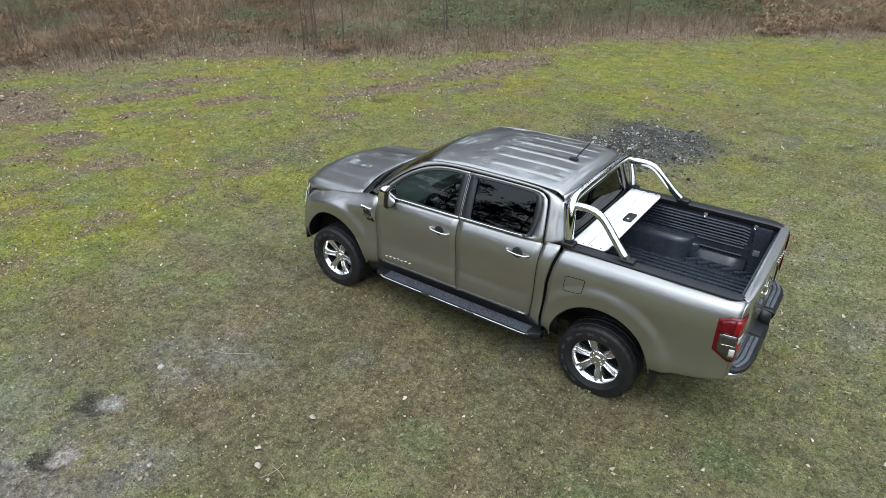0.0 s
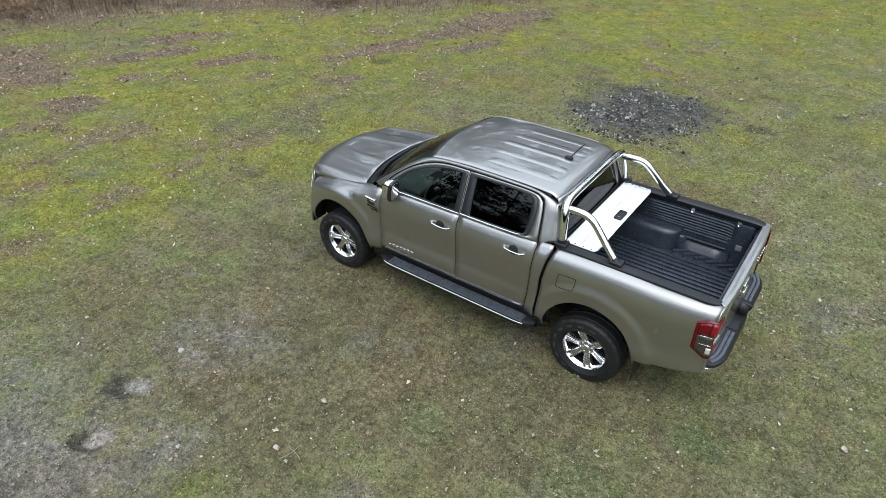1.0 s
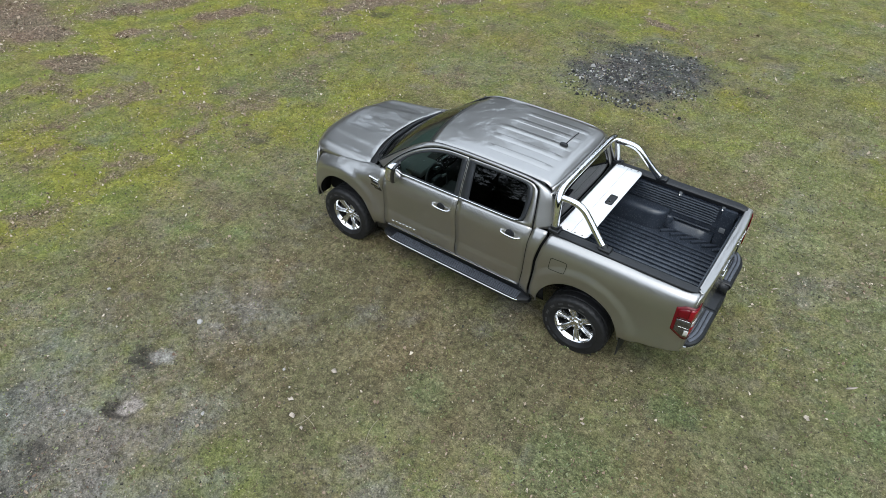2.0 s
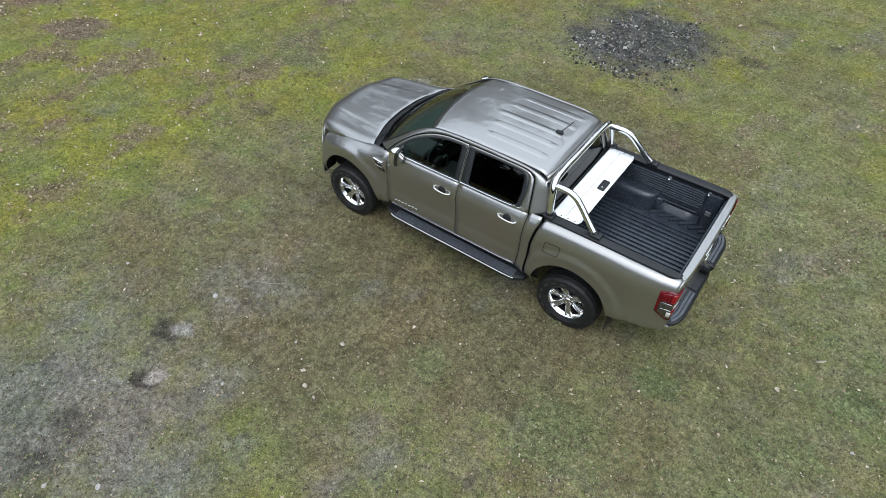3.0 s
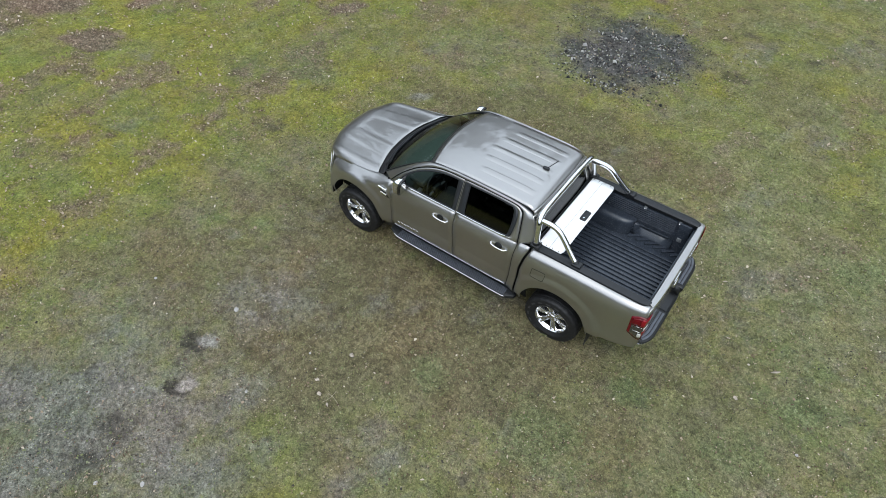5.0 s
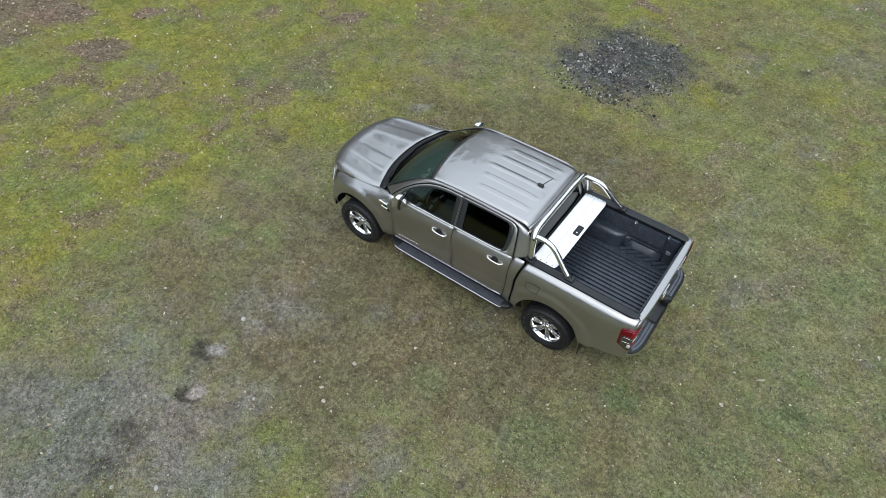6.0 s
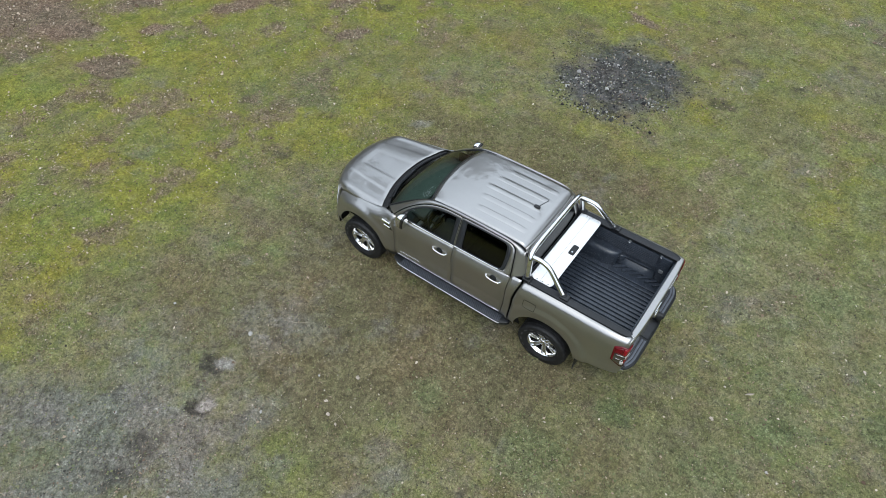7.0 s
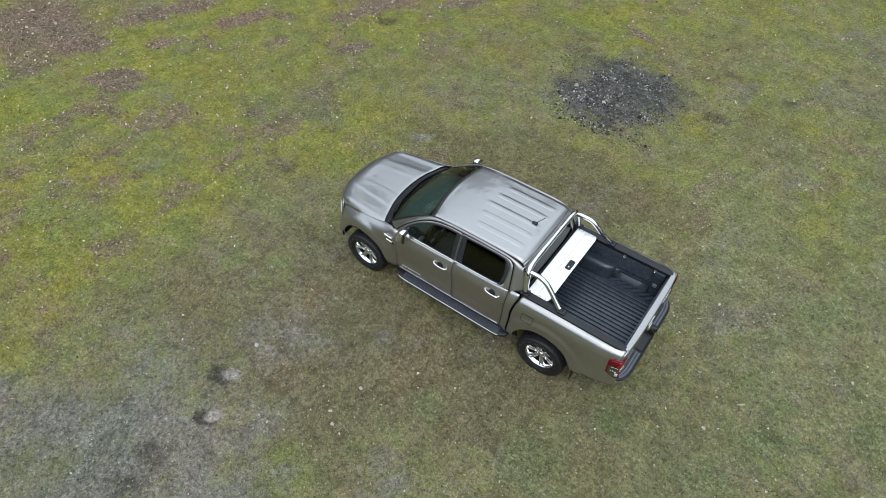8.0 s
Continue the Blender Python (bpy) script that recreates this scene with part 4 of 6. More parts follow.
def fbm(x, y, scale, octaves=4, gain=0.5, seed=0):
    """Smooth random relief between 0 and 1; scale in cycles a metre."""
    x, y = np.asarray(x, float), np.asarray(y, float)
    total, amp, norm = np.zeros(np.broadcast(x, y).shape), 1.0, 0.0
    for k in range(octaves):
        u, v = x * scale + 17.3 * (k + seed * 3), y * scale + 9.1 * (k * 2 + seed)
        i, j = np.floor(u).astype(int), np.floor(v).astype(int)
        a, b = smooth01(u - i), smooth01(v - j)
        g = lambda p, q: LATTICE[p % 256, q % 256]
        total += amp * ((g(i, j) * (1 - a) + g(i + 1, j) * a) * (1 - b) + (g(i, j + 1) * (1 - a) + g(i + 1, j + 1) * a) * b)
        norm += amp
        amp, scale = amp * gain, scale * 2.03
    return total / norm


def spot(x, y, cx, cy, rx, ry, turn=0.0, rag=0.5, seed=0, soft=0.35):
    """A ragged-edged patch: 1 inside, 0 outside."""
    c, s = math.cos(radians(turn)), math.sin(radians(turn))
    u, v = (x - cx) * c + (y - cy) * s, -(x - cx) * s + (y - cy) * c
    d = np.hypot(u / rx, v / ry) + rag * (fbm(x, y, 1.6 / max(min(rx, ry), 0.15), 4, 0.6, seed) - 0.5) * 2
    return smooth01((1 + soft - d) / (2 * soft))


SCRUB_EDGE = np.array([(30.0, 12.0), (21.0, 4.0), (17.8, -1.4), (16.6, -2.7), (15.5, -4.4), (13.8, -6.3), (12.1, -7.2), (10.6, -8.1), (9.2, -9.6), (7.9, -11.3), (6.9, -13.0), (5.2, -15.3), (3.1, -17.4), (0.2, -19.2), (-6.0, -22.0), (-20.0, -26.0)])


def past_edge(x, y):
    """Metres beyond the edge of the clearing (negative inside it)."""
    x, y = np.asarray(x, float), np.asarray(y, float)
    best, sign = np.full(x.shape, 1e9), np.zeros(x.shape)
    for a, b in zip(SCRUB_EDGE[:-1], SCRUB_EDGE[1:]):
        d = b - a
        t = np.clip(((x - a[0]) * d[0] + (y - a[1]) * d[1]) / (d @ d), 0, 1)
        px, py = x - a[0] - t * d[0], y - a[1] - t * d[1]
        r = np.hypot(px, py)
        s = np.sign(d[0] * py - d[1] * px)
        sign = np.where(r < best, s, sign)
        best = np.minimum(best, r)
    return best * sign


def cover(x, y):
    """What lies on the ground at a place: moss, bare soil, pale sand, ash and leaf litter, plus dent shade and haze to
    paint in, each 0 to 1.
    """
    edge = past_edge(x, y) + 1.6 * (fbm(x, y, 0.5, 4, 0.6, 3) - 0.5) * 2
    far = smooth01((3.2 + 0.8 * (x - 1.5) * 0.35 - y) / 7.0)
    green = fbm(x, y, 0.33, 5, 0.58, 5)
    moss = smooth01((green - 0.42 + 0.22 * far) / 0.46)
    moss = np.maximum(moss, spot(x, y, 2.6, -11.8, 5.5, 4.2, 35, 0.5, 6, 0.5) * (0.55 + 0.45 * smooth01((green - 0.10) / 0.42)))
    left = smooth01((x - 4.6) / 2.6)
    moss = np.clip(np.maximum(moss, left * smooth01((green - 0.08) / 0.42)), 0, 1)
    moss = moss * (1 - 0.08 * smooth01((1.2 - x) / 2.0) * smooth01((y + 7.5) / 3.0))
    moss = moss * (0.60 + 0.40 * smooth01((fbm(x, y, 1.1, 5, 0.65, 19) - 0.36) / 0.22))
    # where the hazy look of this side is painted in; the moss is thinned too
    thin = smooth01((2.0 - x) / 2.6) * np.maximum(smooth01((1.0 - y) / 2.5), smooth01((-1.0 - x) / 1.5)) * smooth01((y + 15) / 6.0) * (1 - 0.6 * spot(x, y, 1.0, -10.5, 2.5, 1.8, 0, 0.5, 20, 0.6))
    thin = thin * (0.35 + 0.65 * smooth01((fbm(x, y, 0.7, 5, 0.65, 21) - 0.38) / 0.22))
    moss = moss * (1 - 0.35 * thin)
    soil = 0.70 * spot(x, y, 3.9, 4.6, 1.3, 0.9, 38, 0.9, 11, 0.6)
    soil = np.maximum(soil, 0.42 * spot(x, y, 3.3, 2.6, 1.0, 0.45, 20, 0.9, 12, 0.7))
    soil = np.maximum(soil, 0.90 * spot(x, y, 4.6, 6.2, 1.5, 1.2, 0, 0.7, 13, 0.6))
    soil = np.maximum(soil, 0.90 * spot(x, y, 3.8, 5.1, 1.9, 1.1, 25, 0.8, 17, 0.6))
    soil = np.maximum(soil, 0.46 * spot(x, y, 3.5, 2.9, 1.2, 0.8, 70, 0.9, 18, 0.6))
    soil = np.maximum(soil, 0.60 * spot(x, y, 4.5, 3.9, 0.9, 0.5, 10, 0.8, 26, 0.6))
    soil = np.maximum(soil, 0.50 * spot(x, y, -2.4, -11.4, 1.3, 0.9, 0, 0.7, 14, 0.7))
    soil = np.maximum(soil, 0.40 * spot(x, y, -1.6, -8.4, 1.2, 0.7, 30, 0.6, 15, 0.7))
    soil = np.maximum(soil, 0.50 * smooth01((fbm(x, y, 0.9, 5, 0.7, 8) - 0.54) / 0.24))
    soil = soil * (0.55 + 0.60 * smooth01((fbm(x, y, 1.2, 5, 0.7, 16) - 0.36) / 0.22))
    sand = spot(x, y, 3.49, 3.55, 0.15, 0.085, 20, 0.7, 21, 0.35)
    sand = np.maximum(sand, spot(x, y, 3.21, 4.12, 0.15, 0.07, 35, 0.7, 22, 0.35))
    sand = np.maximum(sand, 0.55 * spot(x, y, 3.40, 3.02, 0.18, 0.10, 60, 0.8, 23, 0.5))
    sand = np.maximum(sand, 0.6 * spot(x, y, 4.48, -2.27, 0.22, 0.12, 40, 0.7, 24, 0.5))
    sand = np.maximum(sand, 0.5 * spot(x, y, 3.3, 2.55, 0.3, 0.14, 10, 0.8, 25, 0.6))
    # shade in the dents beside the pale sand, painted into the ground colour
    damp = spot(x, y, 3.66, 3.66, 0.22, 0.12, 10, 0.6, 31, 0.4)
    damp = np.maximum(damp, spot(x, y, 3.31, 4.24, 0.20, 0.10, 15, 0.6, 32, 0.4))
    # the same painted shade for further dents and dark spots
    for cx, cy, r, k in ((3.5, 4.97, 0.22, 33), (3.45, 5.39, 0.25, 34), (0.26, -7.95, 0.17, 35), (-1.11, -7.69, 0.15, 36), (-1.76, -9.16, 0.14, 37), (0.01, -6.27, 0.24, 38), (6.02, -0.05, 0.22, 39), (3.0, 5.9, 0.3, 40), (7.9, -5.2, 0.25, 44), (6.4, -10.3, 0.3, 45)):
        damp = np.maximum(damp, 0.7 * spot(x, y, cx, cy, r * 1.15, r * 0.75, 25, 1.1, k, 0.6))
    ash = spot(x, y, 1.95, -5.95, 1.36, 1.18, 30, 0.6, 41, 0.55)
    ash = np.maximum(ash, 0.55 * spot(x, y, 3.2, -6.6, 0.9, 0.35, -40, 0.6, 42, 0.5))
    litter = smooth01((edge + 1.1) / 2.2)
    for cx, cy, rx, ry, turn, k in ((8.45, -5.95, 1.55, 0.42, 70, 52), (7.75, -8.2, 1.25, 0.55, 70, 53), (7.1, -10.2, 1.2, 0.45, 72, 57), (7.7, -3.9, 0.42, 0.24, 60, 51), (11.5, -1.36, 0.42, 0.26, 60, 59), (10.8, -3.25, 0.85, 0.32, 60, 56), (14.6, 0.0, 1.7, 1.1, 20, 55), (11.1, 0.15, 0.7, 0.4, 30, 75), (13.2, -0.2, 0.9, 0.5, 30, 76), (12.4, -2.8, 0.8, 0.35, 60, 77), (6.75, -7.3, 0.8, 0.3, 60, 78), (7.4, -9.6, 1.5, 0.8, 60, 79), (12.9, -1.9, 0.9, 0.35, 60, 58), (13.2, -3.6, 1.1, 0.4, 60, 50), (2.6, -8.3, 0.45, 0.16, -20, 54), (3.3, -9.9, 0.35, 0.14, 0, 49)):
        litter = np.maximum(litter, 0.95 * spot(x, y, cx, cy, rx, ry, turn, 0.6, k, 0.4))
    litter = np.maximum(litter, 0.70 * smooth01((fbm(x, y, 1.3, 4, 0.7, 60) - 0.55 + 0.05 * left) / 0.18) * np.maximum(left, far * 0.7))
    weed = spot(x, y, -0.62, 2.12, 0.42, 0.40, 0, 0.6, 61, 0.5)
    for cx, cy, rx, ry, k in ((-2.9, -6.0, 0.3, 0.2, 46), (-2.6, 0.95, 0.4, 0.25, 47), (-3.0, -2.6, 0.5, 0.3, 48), (-3.05, 0.0, 0.45, 0.2, 65), (-1.2, 1.0, 0.25, 0.2, 66), (-4.2, -0.8, 0.4, 0.3, 67)):
        weed = np.maximum(weed, 0.9 * spot(x, y, cx, cy, rx, ry, 30, 0.9, k, 0.5))
    weed = np.maximum(weed, 0.8 * spot(x, y, 0.9, 2.25, 0.3, 0.25, 0, 0.7, 62, 0.5))
    weed = np.maximum(weed, 0.6 * spot(x, y, 7.0, -1.7, 0.9, 0.6, 0, 0.7, 63, 0.6))
    # broad weed tint on this side, which also carries its painted bluish haze
    weed = np.maximum(weed, 0.32 * smooth01((-0.8 - x + 0.25 * (y + 4)) / 2.5) * smooth01((fbm(x, y, 0.8, 4, 0.65, 64) - 0.36) / 0.3))
    brown = 0.95 * spot(x, y, 2.3, 2.0, 3.1, 1.6, 14, 0.7, 71, 0.6)
    brown = np.maximum(brown, 0.55 * spot(x, y, -0.6, 1.5, 1.5, 1.0, 0, 0.6, 72, 0.6))
    brown = np.maximum(brown, 0.80 * spot(x, y, 2.3, -2.6, 2.6, 1.2, 10, 0.7, 73, 0.6))
    brown = np.maximum(brown, 0.45 * smooth01((fbm(x, y, 0.55, 4, 0.65, 74) - 0.52) / 0.2) * (1 - 0.6 * left))
    return {"brown": brown, "moss": moss, "soil": soil, "sand": sand, "damp": damp, "ash": ash, "litter": litter, "weed": weed, "thin": thin}


def ground_z(x, y):
    c = fbm(x, y, 0.9, 4, 0.55, 2) - 0.5
    fine = fbm(x, y, 6.0, 3, 0.6, 4) - 0.5
    z = 0.012 * c + 0.016 * fine
    e = past_edge(x, y)
    z = z + 0.05 * smooth01(e / 3.0) + 0.9 * smooth01((e - 2) / 25.0)
    for cx, cy, rx, ry in ((3.68, 3.66, 0.22, 0.10), (3.31, 4.23, 0.20, 0.09), (3.5, 4.97, 0.25, 0.2), (3.45, 5.39, 0.25, 0.2)):
        z = z - 0.075 * np.exp(-((x - cx) / rx) ** 2 - ((y - cy) / ry) ** 2)
    for cx in (0.0, 3.21):
        for cy in (0.80, -0.80):
            z = z + 0.030 * np.exp(-((x - cx) / 0.34) ** 2 - ((y - cy) / 0.20) ** 2)
    return z + 0.020


def ground_material():
    m, nodes, links, p = material("mossy_ground")
    set_in(p, Roughness=0.95)
    set_in(p, **{"Specular IOR Level": 0.15})

    def attr(name):
        a = nodes.new("ShaderNodeAttribute")
        a.attribute_name = name
        return a.outputs["Fac"]

    def mix(fac, a, b):
        n = nodes.new("ShaderNodeMix")
        n.data_type = "RGBA"
        links.new(fac, n.inputs["Factor"])
        for sock, src in ((n.inputs["A"], a), (n.inputs["B"], b)):
            if isinstance(src, tuple):
                sock.default_value = (*src, 1)
            else:
                links.new(src, sock)
        return n.outputs["Result"]

    def calc(op, a, b):
        n = nodes.new("ShaderNodeMath")
        n.operation, n.use_clamp = op, True
        for sock, src in zip(n.inputs, (a, b)):
            if isinstance(src, (int, float)):
                sock.default_value = src
            else:
                links.new(src, sock)
        return n.outputs[0]

    def tones(scale, stops, detail=6.0, rough=0.65):
        return ramp_node(nodes, links, noise_node(nodes, links, scale, detail, rough).outputs["Fac"], stops).outputs[0]

    def ragged(fac, scale, lo=0.35, hi=0.65):
        """Breaks a soft mask up into the grain of what covers the ground."""
        n = noise_node(nodes, links, scale, 5.0, 0.7).outputs["Fac"]
        s = nodes.new("ShaderNodeMath")
        s.operation = "ADD"
        links.new(fac, s.inputs[0])
        links.new(n, s.inputs[1])
        r = nodes.new("ShaderNodeMapRange")
        set_in(r, **{"From Min": lo + 0.30, "From Max": hi + 0.72})
        links.new(s.outputs[0], r.inputs["Value"])
        return r.outputs[0]

    base = tones(1.9, [(0.34, (0.210, 0.184, 0.122)), (0.46, (0.226, 0.210, 0.108)), (0.56, (0.212, 0.214, 0.088)), (0.68, (0.182, 0.212, 0.086))], 8.0)
    base = mix(tones(6.0, [(0.50, (0.0,) * 3), (0.66, (0.70,) * 3)], 7.0), base, (0.156, 0.144, 0.112))
    base = mix(tones(3.7, [(0.53, (0.0,) * 3), (0.70, (0.75,) * 3)], 7.0), base, (0.162, 0.200, 0.090))
    base = mix(tones(9.0, [(0.55, (0.0,) * 3), (0.68, (0.8,) * 3)], 7.0), base, (0.270, 0.235, 0.130))
    green = tones(6.0, [(0.28, (0.170, 0.168, 0.040)), (0.44, (0.248, 0.244, 0.044)), (0.58, (0.300, 0.288, 0.050)), (0.74, (0.33, 0.305, 0.105))], 7.0)
    fresh = tones(7.0, [(0.30, (0.128, 0.165, 0.046)), (0.52, (0.205, 0.240, 0.056)), (0.74, (0.27, 0.295, 0.105))], 7.0)
    green = mix(tones(1.1, [(0.44, (0.0,) * 3), (0.62, (0.85,) * 3)], 6.0), green, fresh)
    base = mix(calc("MULTIPLY", ragged(attr("moss"), 3.2), 0.84), base, green)
    # pale grey-green that puts the haze into the ground colour
    hazed = tones(5.0, [(0.32, (0.155, 0.168, 0.082)), (0.50, (0.220, 0.228, 0.112)), (0.66, (0.290, 0.284, 0.168))], 7.0)
    base = mix(calc("MULTIPLY", ragged(attr("thin"), 2.2), 0.60), base, hazed)
    umber = tones(8.0, [(0.30, (0.115, 0.096, 0.056)), (0.50, (0.172, 0.147, 0.084)), (0.70, (0.222, 0.194, 0.112))], 7.0)
    base = mix(calc("MULTIPLY", ragged(attr("brown"), 3.0), 0.90), base, umber)
    earth = tones(16.0, [(0.28, (0.098, 0.092, 0.085)), (0.50, (0.205, 0.194, 0.180)), (0.70, (0.325, 0.311, 0.290))], 7.0)
    base = mix(calc("MULTIPLY", ragged(attr("soil"), 4.5), 0.80), base, earth)
    leafy = tones(30.0, [(0.32, (0.092, 0.066, 0.050)), (0.50, (0.190, 0.138, 0.106)), (0.62, (0.285, 0.218, 0.172)), (0.75, (0.45, 0.37, 0.31))])
    base = mix(calc("MULTIPLY", ragged(attr("litter"), 5.0), 0.92), base, leafy)
    weedy = tones(18.0, [(0.32, (0.085, 0.100, 0.054)), (0.52, (0.172, 0.200, 0.092)), (0.72, (0.29, 0.32, 0.165))])
    base = mix(calc("MULTIPLY", ragged(attr("weed"), 6.0), 0.7), base, weedy)
    cinder = tones(14.0, [(0.30, (0.026, 0.026, 0.028)), (0.50, (0.068, 0.068, 0.070)), (0.64, (0.125, 0.125, 0.126)), (0.80, (0.24, 0.24, 0.235))], 8.0)
    cinder = mix(tones(2.4, [(0.44, (0.0,) * 3), (0.60, (0.55,) * 3)], 7.0), cinder, (0.150, 0.150, 0.152))
    base = mix(calc("MULTIPLY", ragged(attr("ash"), 3.0, 0.28, 0.72), 0.95), base, cinder)
    # dark tone that paints the shade of the dents
    dent_dark = tones(20.0, [(0.3, (0.040, 0.036, 0.032)), (0.7, (0.090, 0.082, 0.070))])
    base = mix(calc("MULTIPLY", ragged(attr("damp"), 9.0), 0.80), base, dent_dark)
    pale = tones(18.0, [(0.35, (0.27, 0.25, 0.225)), (0.65, (0.44, 0.415, 0.38))])
    base = mix(calc("MULTIPLY", ragged(attr("sand"), 9.0), 0.85), base, pale)
    def times(a, b):
        n = nodes.new("ShaderNodeMix")
        n.data_type, n.blend_type = "RGBA", "MULTIPLY"
        n.inputs["Factor"].default_value = 1.0
        links.new(a, n.inputs["A"])
        links.new(b, n.inputs["B"])
        return n.outputs["Result"]

    where = nodes.new("ShaderNodeTexCoord").outputs["Object"]
    bent = nodes.new("ShaderNodeMix")
    bent.data_type = "RGBA"
    bent.blend_type = "LINEAR_LIGHT"
    bent.inputs["Factor"].default_value = 0.05
    links.new(where, bent.inputs["A"])
    links.new(noise_node(nodes, links, 14.0, 4.0, 0.7).outputs["Color"], bent.inputs["B"])

    def cells(scale, out):
        n = nodes.new("ShaderNodeTexVoronoi")
        n.inputs["Scale"].default_value = scale
        links.new(bent.outputs["Result"], n.inputs["Vector"])
        return n.outputs[out]

    def grey(src, stops):
        return ramp_node(nodes, links, src, [(p_, (v_,) * 3) for p_, v_ in stops]).outputs[0]

    def channel(colour, k):
        n = nodes.new("ShaderNodeSeparateColor")
        links.new(colour, n.inputs[0])
        return n.outputs[k]

    base = times(base, tones(17.0, [(0.36, (0.76,) * 3), (0.50, (1.0,) * 3), (0.64, (1.18,) * 3)], 6.0, 0.75))
    base = times(base, tones(0.8, [(0.36, (1.09, 1.0, 0.96)), (0.50, (1.03, 1.02, 1.0)), (0.64, (0.95, 1.0, 0.93))], 5.0, 0.6))
    base = times(base, tones(2.6, [(0.36, (0.80,) * 3), (0.50, (1.0,) * 3), (0.64, (1.14,) * 3)], 5.0, 0.65))
    # darker between clumps: the shade of their gaps, put into the colour
    base = times(base, grey(cells(21.0, "Distance"), [(0.10, 1.10), (0.50, 1.0), (0.85, 0.70)]))
    base = times(base, grey(channel(cells(48.0, "Color"), 0), [(0.0, 0.62), (0.14, 0.95), (0.85, 1.02), (0.96, 1.12), (1.0, 1.4)]))
    base = times(base, grey(channel(cells(9.0, "Color"), 1), [(0.0, 0.92), (0.5, 1.0), (1.0, 1.08)]))
    grain = tones(60.0, [(0.36, (0.40, 0.405, 0.41)), (0.46, (0.79, 0.80, 0.81)), (0.57, (1.03, 1.04, 1.05)), (0.67, (1.75, 1.75, 1.78))], 5.0, 0.75)
    mul = nodes.new("ShaderNodeMix")
    mul.data_type, mul.blend_type = "RGBA", "MULTIPLY"
    mul.inputs["Factor"].default_value = 1.0
    links.new(base, mul.inputs["A"])
    links.new(grain, mul.inputs["B"])
    links.new(mul.outputs["Result"], p.inputs["Base Color"])
    b = nodes.new("ShaderNodeBump")
    set_in(b, Strength=1.0, Distance=0.03)
    links.new(noise_node(nodes, links, 32.0, 6.0, 0.7).outputs["Fac"], b.inputs["Height"])
    links.new(b.outputs[0], p.inputs["Normal"])
    return m


def put_cover(me, v, names=("brown", "moss", "soil", "sand", "damp", "ash", "litter", "weed", "thin")):
    c = cover(v[:, 0], v[:, 1])
    for name in names:
        a = me.attributes.new(name, "FLOAT", "POINT")
        a.data.foreach_set("value", np.ascontiguousarray(c[name], dtype=np.float32))


def quick_mesh(name, v, tris, mat, smooth=False):
    me = bpy.data.meshes.new(name)
    v, tris = np.asarray(v, np.float32), np.asarray(tris, np.int32)
    me.vertices.add(len(v))
    me.vertices.foreach_set("co", v.ravel())
    k = tris.shape[1]
    me.loops.add(tris.size)
    me.loops.foreach_set("vertex_index", tris.ravel())
    me.polygons.add(len(tris))
    me.polygons.foreach_set("loop_start", np.arange(0, tris.size, k, dtype=np.int32))
    me.update(calc_edges=True)
    me.validate()
    if smooth:
        me.polygons.foreach_set("use_smooth", [True] * len(me.polygons))
    me.materials.append(mat)
    return me


grow = np.cumsum(0.055 * 1.085 ** np.arange(82))
axis_x = np.r_[-4.6 - grow[::-1], np.arange(-4.6, 9.0, 0.065), 9.0 + grow]
axis_y = np.r_[-9.6 - grow[::-1], np.arange(-9.6, 7.4, 0.065), 7.4 + grow]
gx, gy = np.meshgrid(axis_x, axis_y, indexing="ij")
gv = np.stack([gx, gy, ground_z(gx, gy)], -1).reshape(-1, 3)
nx, ny = gx.shape
idx = np.arange(nx * ny).reshape(nx, ny)
quads = np.stack([idx[:-1, :-1], idx[1:, :-1], idx[1:, 1:], idx[:-1, 1:]], -1).reshape(-1, 4)
ground_mesh = quick_mesh("ground", gv, quads, ground_material(), True)
put_cover(ground_mesh, gv)
tagged(new("ground", ground_mesh), "mossy grass clearing with bare grey soil patches", "ground", kind="structure")

# ---- what grows and lies on the ground ----
def toned(name, stops, rough=0.9, second=None, sheen=False):
    """A leafy material: each piece takes its tone from its own random number."""
    m, nodes, links, p = material(name)
    a = nodes.new("ShaderNodeAttribute")
    a.attribute_name = "tone"
    c = ramp_node(nodes, links, a.outputs["Fac"], stops).outputs[0]
    if second:
        k = nodes.new("ShaderNodeAttribute")
        k.attribute_name = "moss"
        c2 = ramp_node(nodes, links, a.outputs["Fac"], second).outputs[0]
        mx = nodes.new("ShaderNodeMix")
        mx.data_type = "RGBA"
        for sock, src in ((mx.inputs["Factor"], k.outputs["Fac"]), (mx.inputs["A"], c), (mx.inputs["B"], c2)):
            links.new(src, sock)
        c = mx.outputs["Result"]
    links.new(c, p.inputs["Base Color"])
    set_in(p, Roughness=rough)
    set_in(p, **{"Specular IOR Level": 0.2})
    return m


def stuff(name, v, faces, tone, mat, label, category, moss=None):
    """One object of many small pieces; tone and moss are given per vertex."""
    me = quick_mesh(name, v, faces, mat)
    me.attributes.new("tone", "FLOAT", "POINT").data.foreach_set("value", np.asarray(tone, np.float32))
    if moss is not None:
        me.attributes.new("moss", "FLOAT", "POINT").data.foreach_set("value", np.asarray(moss, np.float32))
    return tagged(new(name, me), label, category, kind="stuff")


def scatter(n, x0, x1, y0, y1, seed):
    r = np.random.RandomState(seed)
    return r, r.uniform(x0, x1, n), r.uniform(y0, y1, n)


def under_truck(x, y):
    return (x > -0.9) & (x < 3.7) & (np.abs(y) < 0.72)


